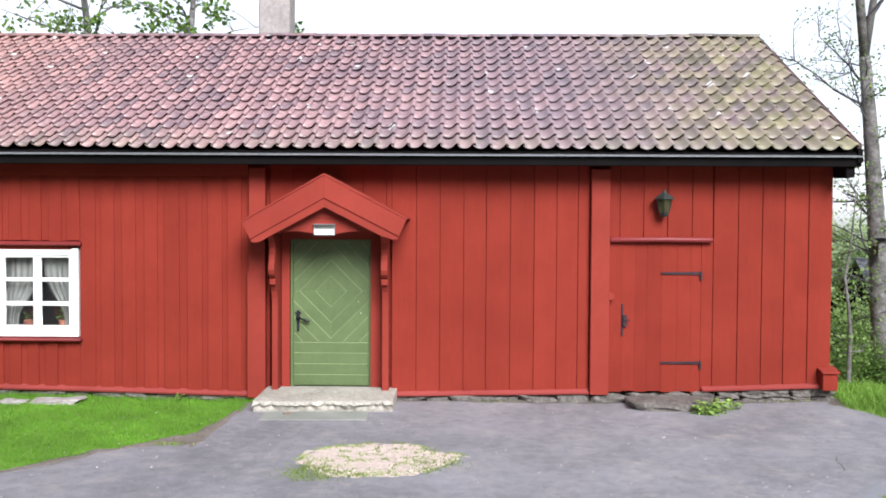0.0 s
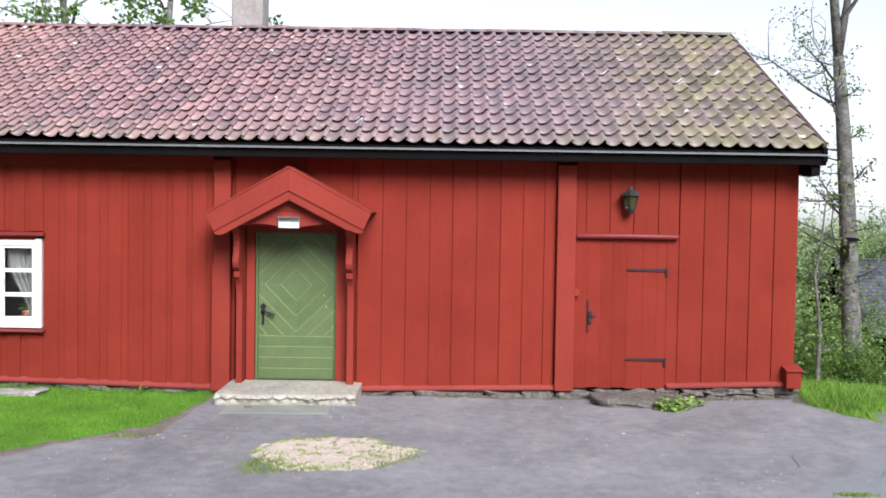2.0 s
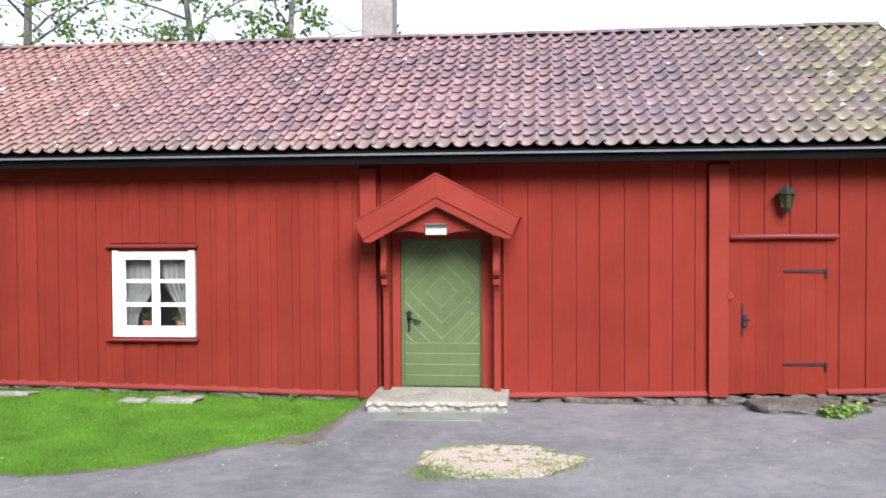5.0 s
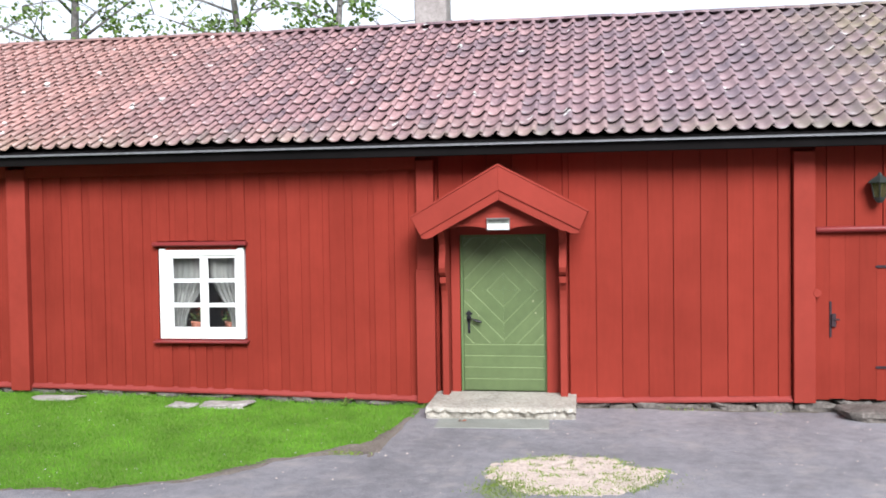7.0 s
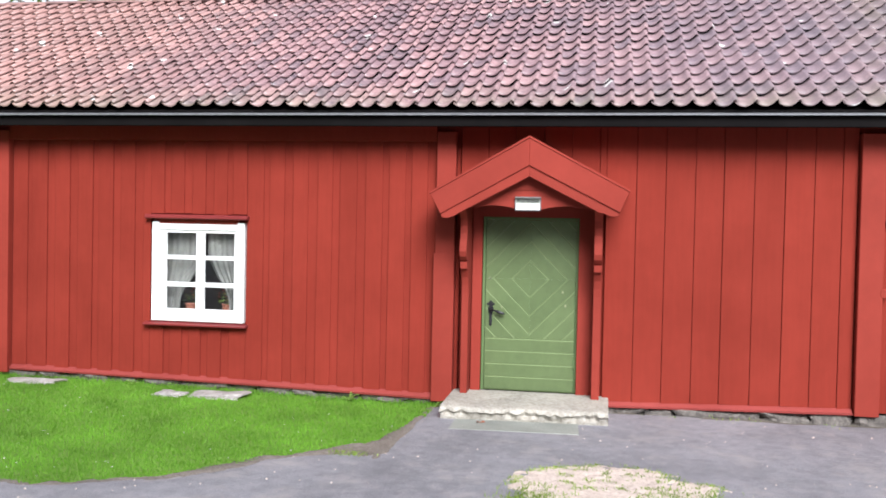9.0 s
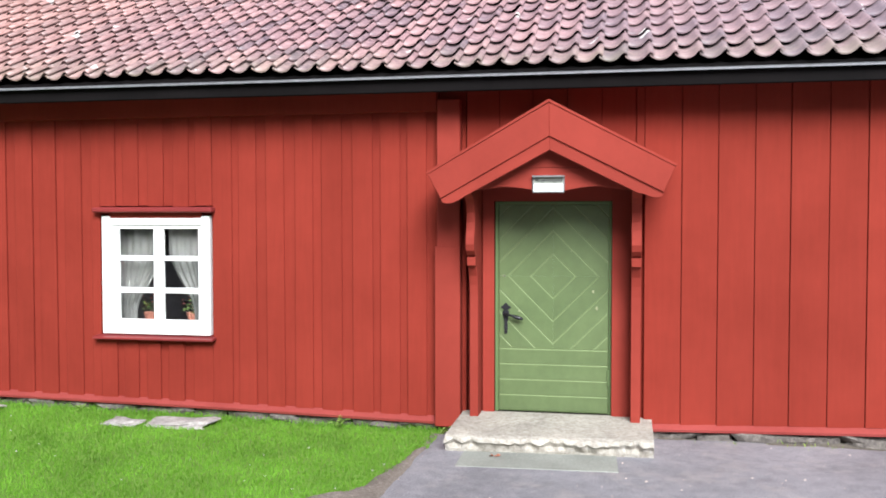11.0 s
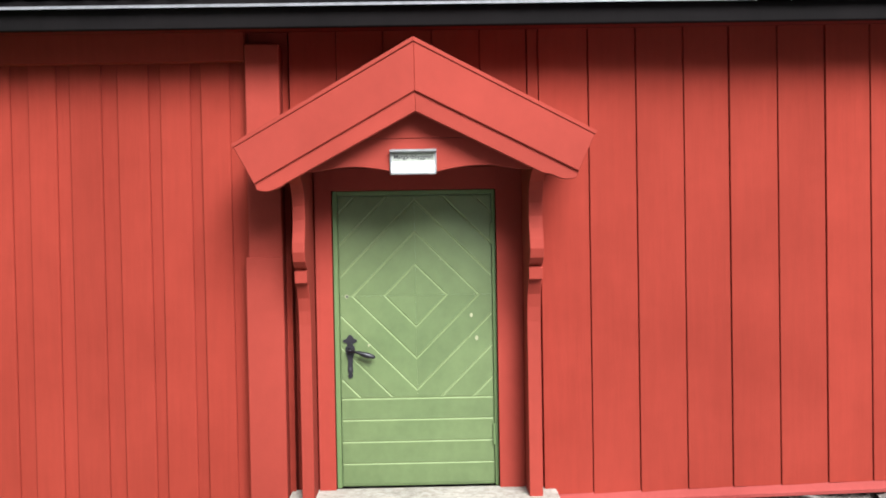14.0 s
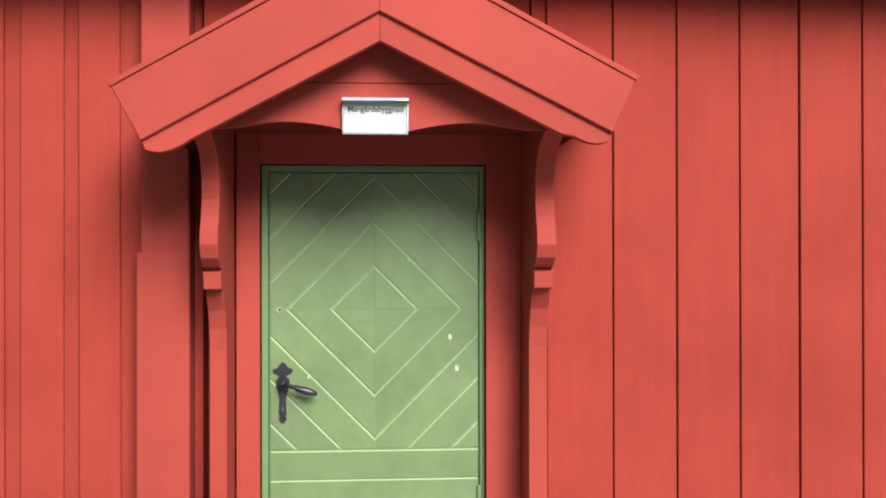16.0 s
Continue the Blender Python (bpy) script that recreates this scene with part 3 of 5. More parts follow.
def panel_piece(poly, y_back, y_front, edge=0.0072):
    """A flat plank piece with chamfered front edges."""
    cx, cz = sum(p[0] for p in poly) / len(poly), sum(p[1] for p in poly) / len(poly)
    n = len(poly)
    lines = []
    for i in range(n):
        p, q = Vector(poly[i]), Vector(poly[(i + 1) % n])
        d = (q - p).normalized()
        m = Vector((-d.y, d.x))
        if m.dot(Vector((cx, cz)) - p) < 0:
            m = -m
        # sawn board joints are open V grooves; mitre joints and outer edges are tight
        mitre = abs(d.x) < 0.01 or (abs(d.y) < 0.01 and p.y > 0.75)
        lines.append((p + m * (0.0002 if mitre else edge), d))
    inner = []
    for i in range(n):
        (p, d), (q, e) = lines[i - 1], lines[i]
        k = d.x * e.y - d.y * e.x
        if abs(k) < 1e-6:
            inner.append(q)
        else:
            t = ((q.x - p.x) * e.y - (q.y - p.y) * e.x) / k
            inner.append(p + d * t)
    bm = bmesh.new()
    back = [bm.verts.new((p[0], y_back, p[1])) for p in poly]
    mid = [bm.verts.new((p[0], y_front + edge * 0.9, p[1])) for p in poly]
    top = [bm.verts.new((p[0], y_front, p[1])) for p in inner]
    for a, c in ((back, mid), (mid, top)):
        for i in range(n):
            bm.faces.new((a[i], a[(i + 1) % n], c[(i + 1) % n], c[i]))
    bm.faces.new(top)
    bmesh.ops.recalc_face_normals(bm, faces=bm.faces[:])
    return bm


# chamfer faces get the lighter green that stands in for edge highlights
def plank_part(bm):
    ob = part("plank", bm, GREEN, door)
    ob.data.materials.append(GREEN_HIGHLIGHT)
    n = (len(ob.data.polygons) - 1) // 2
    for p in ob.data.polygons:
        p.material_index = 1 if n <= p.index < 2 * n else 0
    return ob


DX0, DX1, DZ0, DZ1, DC = -0.48, 0.483, 0.742, 2.024, 1.396
radii = (0.0, 0.198, 0.402, 0.604, 0.806, 1.01, 1.3)
g = 0.0
for sx in (-1, 1):
    for sz in (-1, 1):
        for r0, r1 in zip(radii, radii[1:]):
            poly = [(0.0001 * sx, DC + 0.0001 * sz), (DX1 if sx > 0 else DX0, DC + 0.0001 * sz),
                    (DX1 if sx > 0 else DX0, DZ1 if sz > 0 else DZ0), (0.0001 * sx, DZ1 if sz > 0 else DZ0)]
            k = math.sqrt(0.5)
            poly = clip_half(poly, sx * k, sz * k, (r1 + sz * DC) * k - g)
            poly = clip_half(poly, -sx * k, -sz * k, -(r0 + sz * DC) * k - g) if poly and r0 else poly
            if len(poly) >= 3:
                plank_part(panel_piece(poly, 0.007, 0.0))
zs = (0.184, 0.322, 0.462, 0.602, 0.738)
for z0, z1 in zip(zs, zs[1:]):
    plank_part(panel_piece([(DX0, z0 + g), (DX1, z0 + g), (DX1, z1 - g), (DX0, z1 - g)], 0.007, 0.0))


def disc(x, z, y, r, depth, sides=12, squash=1.0):
    return prism([(x + r * math.cos(i * math.tau / sides), z + squash * r * math.sin(i * math.tau / sides)) for i in range(sides)], "y", y, y - depth)


for x, z, r in ((0.384, 1.116, 0.011), (0.352, 1.262, 0.010), (-0.305, 1.08, 0.006), (0.16, 1.62, 0.004)):
    part("paint_chip", disc(x, z, 0.002, r, 0.0035, 9, 1.4), CHIP, door, "bare pale spot in the paint")
part("key_escutcheon", disc(-0.440, 1.394, 0.002, 0.013, 0.004), CHIP, door, "worn pale ring round a small lock hole")
part("keyhole", disc(-0.437, 1.393, -0.0015, 0.008, 0.003), INK, door)
# handle: long plate with shaped ends, a boss and a twisted lever
plate = []
for z, w in ((0.872, 0.004), (0.884, 0.015), (0.893, 0.018), (0.903, 0.009), (0.915, 0.017), (0.98, 0.014), (1.02, 0.022), (1.045, 0.030), (1.07, 0.030), (1.085, 0.016), (1.095, 0.020), (1.105, 0.042), (1.118, 0.046), (1.126, 0.022), (1.134, 0.020), (1.145, 0.010), (1.150, 0.004)):
    plate.append((z, w))
pts = [(-0.423 + w, z) for z, w in plate] + [(-0.423 - w, z) for z, w in plate[::-1]]
hd = part("door_handle", prism(pts, "y", 0.0, -0.010), IRON, door, "black wrought-iron handle plate")
bm = bmesh.new()
tube(bm, [(-0.423, -0.008, 1.050), (-0.423, -0.055, 1.050)], [0.020, 0.013], 10)
tube(bm, [(-0.423, -0.05, 1.050), (-0.37, -0.06, 1.044), (-0.345, -0.06, 1.034), (-0.31, -0.06, 1.024), (-0.275, -0.06, 1.014), (-0.262, -0.06, 1.011)],
     [0.009, 0.010, 0.016, 0.019, 0.014, 0.006], 10)
part("lever", bm, IRON, hd, smooth=True)
for z in (0.935,):
    part("keyhole", disc(-0.423, z, -0.010, 0.006, 0.002, 8, 1.8), INK, hd)
for z in (1.78, 0.5):
    part("hinge", box(0.478, 0.496, -0.018, 0.0, z - 0.07, z + 0.07, 0.003), GREEN_DARK, door)

portal = thing("door_portal", "red wooden door porch with scrolled brackets and gabled canopy", "porch")
# facing panels beside and above the door
for x0, x1 in ((-0.625, -0.522), (0.516, 0.675)):
    part("jamb_panel", box(x0, x1, -0.062, -0.03, 0.17, 2.26), RED_TRIM, portal)
part("head_panel", box(-0.521, 0.515, -0.075, -0.03, 2.064, 2.26), RED_TRIM, portal)


def bracket_plank(x0, x1):
    """A plank on edge whose upper part is sawn into a scroll that carries the canopy."""
    front = [(-0.275, 0.165), (-0.275, 1.24), (-0.285, 1.33), (-0.305, 1.41), (-0.335, 1.47), (-0.345, 1.50), (-0.385, 1.505), (-0.390, 1.575),
             (-0.365, 1.585), (-0.40, 1.60), (-0.435, 1.635), (-0.452, 1.69), (-0.445, 1.75), (-0.425, 1.81), (-0.412, 1.88), (-0.415, 1.96),
             (-0.435, 2.03), (-0.47, 2.08), (-0.55, 2.12), (-0.60, 2.14), (-0.60, 2.22)]
    front = [(y if y > -0.28 else -0.275 + (y + 0.275) * 1.3, z) for y, z in front]
    return prism([(-0.062, 0.165)] + front + [(-0.062, 2.22)], "x", x0, x1, 0.003)


part("bracket", bracket_plank(-0.708, -0.634), RED_TRIM, portal, "sawn scroll bracket plank")
part("bracket", bracket_plank(0.680, 0.762), RED_TRIM, portal, "sawn scroll bracket plank")
# dark reveal between the casing and the left bracket is open down to the log wall
CY = -0.82
apex, left, right = (0.022, 2.84), (-0.97, 2.275), (1.012, 2.318)


def barge(sign):
    ex, ez = left if sign < 0 else right
    bx, bz = (-0.862, 2.075) if sign < 0 else (0.922, 2.117)
    upper = [(0.024, 2.838), (ex, ez), (bx, bz), (0.026, 2.572)]
    lx, lz = (-0.71, 2.058) if sign < 0 else (0.745, 2.092)
    end = [(bx + sign * 0.004, bz + 0.006)]
    for i in range(6):
        a = i / 5
        end.append((bx - sign * (0.012 + 0.14 * a), bz - 0.012 - 0.030 * math.sin(math.pi * min(1, 0.25 + a * 0.75))))
    lower = [(0.026, 2.60)] + end + [(lx - sign * 0.02, lz + 0.02), (0.028, 2.462)]
    s = sign
    part("barge_board", prism(upper, "y", CY, CY + 0.045, 0.004), RED_TRIM, portal, "broad sloping barge board")
    part("lower_barge_board", prism(lower, "y", CY + 0.018, CY + 0.060, 0.003), RED_TRIM, portal, "narrow lower barge board with rounded end")
    dx, dz = ex - 0.022, ez - 2.84
    ln = math.hypot(dx, dz)
    nx, nz = -dz / ln * (1 if dx > 0 else -1), abs(dx) / ln
    for i in range(4):
        y0 = CY - 0.006 + i * 0.19
        y1 = min(y0 + 0.188, -0.125)
        a, c = (0.022, 2.842), (ex + dx / ln * 0.004, ez + dz / ln * 0.004)
        part("roof_plank", prism([a, c, (c[0] + nx * 0.022, c[1] + nz * 0.022), (0.022, a[1] + 0.0255)], "y", y0, y1, 0.003), RED_TRIM, portal)
    # ceiling lining under the slope, its shade put into the darker red
    part("soffit_board", prism([(0.024, 2.60), (lx + s * 0.1, lz + 0.05), (lx + s * 0.1, lz + 0.066), (0.024, 2.618)], "y", CY + 0.062, -0.125), SHADE_RED, portal)


barge(-1)
barge(1)
# tympanum board with a wavy lower edge, in two planks
wave = [(-0.62 + 1.30 * i / 26, 2.175 - 0.052 * math.exp(-((-0.62 + 1.30 * i / 26 - 0.025) / 0.20) ** 2) - 0.03 * smooth01(0.36, 0.62, abs(-0.62 + 1.30 * i / 26 - 0.025))) for i in range(27)]
part("tympanum_board", prism(wave + [(0.62, 2.325), (-0.57, 2.325)], "y", -0.66, -0.63), RED_TRIM, portal, "gable board with a wavy lower edge")
part("tympanum_board", prism([(-0.50, 2.329), (0.55, 2.329), (0.028, 2.60)], "y", -0.66, -0.63), RED_TRIM, portal)
# added board, hidden by the tympanum, keeps bounced light off the head panel
part("ceiling_board", box(-0.62, 0.67, -0.628, -0.08, 2.20, 2.216), SHADE_RED, portal, "hidden dark board added to deepen shade over the doorway")
for x0, x1 in ((-0.70, -0.64), (0.69, 0.75)):
    part("canopy_beam", box(x0, x1, -0.74, -0.12, 2.15, 2.215, 0.004), RED_TRIM, portal)

# sign under the canopy
sg = thing("house_sign", "small framed white name sign on the porch gable", "sign")
part("plate", box(-0.112, 0.131, -0.674, -0.664, 2.132, 2.250), PLATE, sg)
bm = bmesh.new()
add_box(bm, -0.122, 0.141, -0.715, -0.662, 2.248, 2.262, 0.002)
add_box(bm, -0.120, 0.139, -0.682, -0.662, 2.122, 2.134, 0.002)
add_box(bm, -0.122, -0.111, -0.680, -0.662, 2.134, 2.246, 0.002)
add_box(bm, 0.130, 0.141, -0.680, -0.662, 2.134, 2.246, 0.002)
part("frame", bm, STEEL, sg)


def lettering(text, size, at, mat, parent):
    cu = bpy.data.curves.new("lettering", "FONT")
    cu.body, cu.size, cu.align_x, cu.extrude, cu.offset = text, size, "CENTER", 0.0005, 0.0007
    ob = new("lettering_source", cu)
    me = bpy.data.meshes.new_from_object(ob.evaluated_get(bpy.context.evaluated_depsgraph_get()))
    bpy.data.objects.remove(ob)
    me.materials.append(mat)
    me.transform(pose(*at, 90, 0, 0))
    t = new("lettering", me)
    t.parent = parent
    return t


# grey strip paints the shade of the frame's hood on the upper plate
part("hood_shade_strip", box(-0.110, 0.129, -0.6765, -0.6742, 2.197, 2.246), HOOD_SHADE, sg, "grey strip painted as hood shade behind the name")
lettering("Mangårdsbyggnad", 0.031, (0.010, -0.6775, 2.211), INK, sg)
bm = bmesh.new()
for x0, x1 in ((-0.075, -0.02), (-0.012, 0.05), (0.058, 0.085)):
    add_box(bm, x0, x1, -0.6755, -0.6735, 2.180, 2.186)
part("small_print", bm, STEEL, sg)

# ---- steps ----
st = thing("door_step", "worn pale granite doorstep with a rough-hewn front edge", "step")
bm = bmesh.new()
nx, rows = 96, []
for i in range(nx + 1):
    x = -0.80 + 1.66 * i / nx
    j = 0.045 * noise.noise(Vector((x * 4, 1, 0))) + 0.045 * noise.noise(Vector((x * 13, 5, 0)))
    q, q2 = (0.020 * noise.noise(Vector((x * 5, k, 0))) + 0.009 * noise.noise(Vector((x * 17, k, 0))) for k in (3, 17))
    top = 0.163 + 0.006 * noise.noise(Vector((x * 3, 9, 0)))
    f = -0.89 - 0.08 * (1 - i / nx)
    rows.append([bm.verts.new((x, y, z)) for y, z in ((-0.03, 0.172), (-0.35, 0.168), (-0.65, top), (f + 0.06, top - 0.004), (f + 0.01 + 0.3 * j, top - 0.018 + 0.35 * j),
                                                     (f - 0.01 + j, top - 0.05 + 0.5 * j), (f + 0.022 + 0.9 * j + q, 0.085), (f + 0.03 + q2, 0.045 + 0.5 * q), (f + 0.06, -0.05), (-0.03, -0.05))])
for a, c in zip(rows, rows[1:]):
    for k in range(10):
        bm.faces.new((a[k], c[k], c[(k + 1) % 10], a[(k + 1) % 10]))
bm.faces.new(rows[0])
bm.faces.new(rows[-1][::-1])
bmesh.ops.recalc_face_normals(bm, faces=bm.faces[:])
part("block", bm, STEP, st)
slab = tagged(part("stone_slab", prism([(-0.65, -0.9), (0.57, -0.86), (0.59, -1.33), (-0.64, -1.39)], "z", -0.03, 0.027, 0.004), FLAG), "thin grey-green stone slab before the step", "slab")
lf = bmesh.new()
for k in range(3):
    q = [lf.verts.new((-0.385 + 0.05 * math.cos(a + k * 2.1) * r, -1.08 + 0.04 * math.sin(a + k * 2.1) * r, 0.033 + h)) for a, r, h in ((0, 0, 0), (0.4, 0.8, 0.02), (0, 1.3, 0.012), (-0.4, 0.8, 0.004))]
    lf.faces.new(q)
tagged(part("dry_leaf", lf, CLAY), "curled brown dry leaf on the slab", "leaf")

# ---- window ----
win = thing("window_1", "white six-pane cottage window with lace curtains", "window", kind="structure")
WX0, WX1, WZ0, WZ1 = -4.335, -3.218, 0.80, 1.935
bm = bmesh.new()
add_box(bm, WX0, WX0 + 0.085, -0.136, -0.058, WZ0, WZ1, 0.004)
add_box(bm, WX1 - 0.085, WX1, -0.136, -0.058, WZ0, WZ1, 0.004)
add_box(bm, WX0 + 0.085, WX1 - 0.085, -0.128, -0.058, WZ1 - 0.09, WZ1 - 0.02, 0.004)
add_box(bm, WX0 + 0.085, WX1 - 0.085, -0.136, -0.058, WZ0, WZ0 + 0.085, 0.004)
part("window_frame", bm, WHITE, win)
part("head_trim", box(-4.40, -3.165, -0.205, -0.058, 1.966, 2.018, 0.012), RED_GLOSS, win, "dark red head moulding")
part("head_board", box(WX0 + 0.086, WX1 - 0.086, -0.125, -0.058, WZ1 - 0.019, 1.965), RED_TRIM, win)
part("window_sill", prism([(-0.215, 0.752), (-0.215, 0.772), (-0.058, 0.798), (-0.058, 0.752)], "x", -4.405, -3.165, 0.004), RED_GLOSS, win, "dark red sill board")
for x0, x1, px0, px1 in ((-4.249, -3.757, -4.172, -3.806), (-3.755, -3.304, -3.706, -3.346)):
    bm = bmesh.new()
    z0, z1 = 0.886, 1.844
    add_box(bm, x0, px0, -0.112, -0.07, z0, z1, 0.003)
    add_box(bm, px1, x1, -0.112, -0.07, z0, z1, 0.003)
    for a, c in ((z0, 0.940), (1.195, 1.246), (1.506, 1.552), (1.812, z1)):
        add_box(bm, px0, px1, -0.110, -0.07, a, c, 0.003)
    cs = part("casement", bm, WHITE, win)
    for a, c in ((0.940, 1.195), (1.246, 1.506), (1.552, 1.812)):
        p = part("pane", box(px0 - 0.003, px1 + 0.003, -0.099, -0.095, a - 0.003, c + 0.003), GLASS, cs)
        p.visible_shadow = False
# room behind the window
bm = bmesh.new()
for x0, x1, y0, y1, z0, z1 in ((-5.2, -2.4, 2.0, 2.05, 0.1, 2.6), (-5.25, -5.2, 0.14, 2.05, 0.1, 2.6), (-2.4, -2.35, 0.14, 2.05, 0.1, 2.6), (-5.2, -2.4, 0.14, 2.0, 0.1, 0.15)):
    add_box(bm, x0, x1, y0, y1, z0, z1)
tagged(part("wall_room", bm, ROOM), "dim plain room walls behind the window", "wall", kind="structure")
for x0, x1 in ((-4.30, -4.262), (-3.288, -3.25)):
    part("inner_jamb", box(x0, x1, -0.0575, 0.135, 0.862, 1.90, 0.002), JAMB, win, "grey-white inner jamb board")
tagged(part("inner_sill", box(-4.28, -3.27, -0.055, 0.26, 0.832, 0.862), WHITE), "white inner window sill", "sill", kind="structure")


def curtain(side):
    """A lace curtain drawn to one side: full at the top, gathered low at the frame."""
    bm = bmesh.new()
    outer, inner = (-4.245, -3.78) if side < 0 else (-3.305, -3.74)
    rows = []
    for j in range(25):
        v = j / 24
        z = 1.86 - 0.93 * v
        pull = 1.0 if v < 0.25 else 1 - 0.62 * smooth01(0.25, 0.95, v)
        row = []
        for i in range(31):
            u = i / 30
            row.append(bm.verts.new((outer + (inner - outer) * u * pull, 0.055 + 0.016 * math.sin(u * 38 + 2 * side) * (0.4 + v) + 0.01 * math.sin(u * 13), z - 0.02 * u * v)))
        rows.append(row)
    for a, c in zip(rows, rows[1:]):
        for i in range(30):
            bm.faces.new((a[i], a[i + 1], c[i + 1], c[i]))
    ob = part("lace_curtain", bm, LACE, None, smooth=True)
    return tagged(ob, "sheer white lace curtain drawn aside behind the window", "curtain", "window curtains")


curtain(-1)
curtain(1)


def potted_flower(x, y, z, s, seed):
    pt = thing("potted_flower", "small potted plant with reddish flowers on the window sill", "plant", "flowers on the sill", at=(x, y, z))
    bm = bmesh.new()
    tube(bm, [(0, 0, 0), (0, 0, 0.10 * s), (0, 0, 0.105 * s), (0, 0, 0.125 * s)], [0.045 * s, 0.06 * s, 0.068 * s, 0.068 * s], 12)
    part("pot", bm, CLAY, pt)
    r = random.Random(seed)
    for nm, mat, cnt, sz, z0 in (("foliage", LEAF, 60, 0.035, 0.12), ("blossoms", BLOOM, 30, 0.022, 0.17)):
        bm = bmesh.new()
        for _ in range(cnt):
            c = Vector((r.gauss(0, 0.05), r.gauss(0, 0.035), z0 * s + r.uniform(0, 0.12) * s))
            a, e = r.uniform(0, 6.3), r.uniform(-0.6, 0.8)
            d1 = Vector((math.cos(a), math.sin(a), e)) * sz
            d2 = d1.cross(Vector((0.2, 0.1, 1))).normalized() * sz * 0.5
            bm.faces.new([bm.verts.new(c), bm.verts.new(c + d1 * 0.6 + d2), bm.verts.new(c + d1 * 1.3), bm.verts.new(c + d1 * 0.6 - d2)])
        part(nm, bm, mat, pt)


potted_flower(-3.98, 0.14, 0.862, 1.0, 3)
potted_flower(-3.52, 0.14, 0.862, 1.05, 9)

# ---- small door with strap hinges, lantern ----
d2 = thing("door_2", "red plank store door with iron strap hinges", "door", kind="structure")
xs = (3.545, 3.702, 3.87, 4.02, 4.205, 4.40, 4.575, 4.70, 4.845)
for i, (a, c) in enumerate(zip(xs, xs[1:])):
    fixed = i == 0 or i == len(xs) - 2
    part("plank", board(a + 0.0005, c - 0.0005, -0.058, -0.112 if fixed else -0.106 - 0.001 * (i % 2), 0.15 + (0.012 if i % 2 else 0), 2.058, 0.0, 0.0, 0.0012), RED, d2)
bm = bmesh.new()
tube(bm, [(3.545, -0.15, 2.075), (3.56, -0.155, 2.078), (4.2, -0.165, 2.085), (4.80, -0.16, 2.082), (4.825, -0.155, 2.080)], [0.030, 0.036, 0.034, 0.036, 0.030], 10)
part("head_rail", bm, RED_GLOSS, d2, "rounded red rail above the store door", True)
for z in (1.66, 0.525):
    hg = part("strap_hinge", prism([(4.19, z - 0.008), (4.21, z - 0.016), (4.71, z - 0.020), (4.71, z + 0.020), (4.21, z + 0.012), (4.19, z + 0.006)], "y", -0.112, -0.122, 0.002), RUST, d2, "dark iron strap hinge")
    bm = box(4.685, 4.713, -0.135, -0.110, z - 0.085, z + 0.025, 0.004)
    part("hinge_pin", bm, RUST, hg)
    for x in (4.27, 4.42, 4.58):
        part("nail_head", disc(x, z, -0.122, 0.007, 0.004, 8), RUST, hg)
lk = part("lock_plate", box(3.698, 3.722, -0.126, -0.110, 0.86, 1.27, 0.004), RUST, d2, "long dark iron lock plate")
part("latch", box(3.715, 3.765, -0.150, -0.112, 0.98, 1.13, 0.006), RUST, lk)
part("pull_ring", box(3.74, 3.80, -0.165, -0.150, 1.055, 1.075, 0.004), RUST, lk)
part("turn_block", prism([(3.545 + 0.055 * math.cos(a) * (0.7 if math.cos(a) < 0 else 1), 1.365 + 0.05 * math.sin(a)) for a in [i * math.tau / 12 for i in range(12)]], "y", -0.11, -0.20, 0.006), RED_TRIM, d2, "small red wooden turn block")

lamp = thing("wall_lantern", "dark patinated wall lantern with a pyramid hat", "lantern", at=(4.20, -0.235, 2.40))


def frustum(bm, r0, r1, z0, z1, sides=6, turn=0.26):
    lo = [bm.verts.new((r0 * math.cos(turn + i * math.tau / sides), r0 * math.sin(turn + i * math.tau / sides), z0)) for i in range(sides)]
    hi = [bm.verts.new((r1 * math.cos(turn + i * math.tau / sides), r1 * math.sin(turn + i * math.tau / sides), z1)) for i in range(sides)]
    for i in range(sides):
        bm.faces.new((lo[i], lo[(i + 1) % sides], hi[(i + 1) % sides], hi[i]))
    bm.faces.new(lo[::-1])
    bm.faces.new(hi)


bm = bmesh.new()
frustum(bm, 0.138, 0.03, 0.20, 0.275)
frustum(bm, 0.140, 0.140, 0.192, 0.20)
frustum(bm, 0.03, 0.012, 0.275, 0.305)
part("hat", bm, VERDIGRIS, lamp)
bm = bmesh.new()
frustum(bm, 0.055, 0.07, 0.0, 0.03)
frustum(bm, 0.03, 0.055, -0.03, 0.0)
part("base", bm, VERDIGRIS, lamp)
for i in range(6):
    a = 0.26 + i * math.tau / 6
    bm = bmesh.new()
    tube(bm, [(0.066 * math.cos(a), 0.066 * math.sin(a), 0.03), (0.100 * math.cos(a), 0.100 * math.sin(a), 0.194)], [0.006, 0.006], 6)
    part("rib", bm, VERDIGRIS, lamp)
bm = bmesh.new()
frustum(bm, 0.062, 0.095, 0.03, 0.192)
AMBER = bpy.data.materials.new("old_lantern_glass")
AMBER.use_nodes = True
ab = AMBER.node_tree.nodes["Principled BSDF"]
ab.inputs["Base Color"].default_value = (0.10, 0.08, 0.04, 1)
ab.inputs["Roughness"].default_value, ab.inputs["Transmission Weight"].default_value = 0.15, 0.5
part("glass", bm, AMBER, lamp)
bm = bmesh.new()
tube(bm, [(0, 0.125, 0.12), (0, 0.10, 0.06), (0, 0.05, -0.015), (0, 0, -0.02)], [0.012, 0.011, 0.010, 0.010], 8)
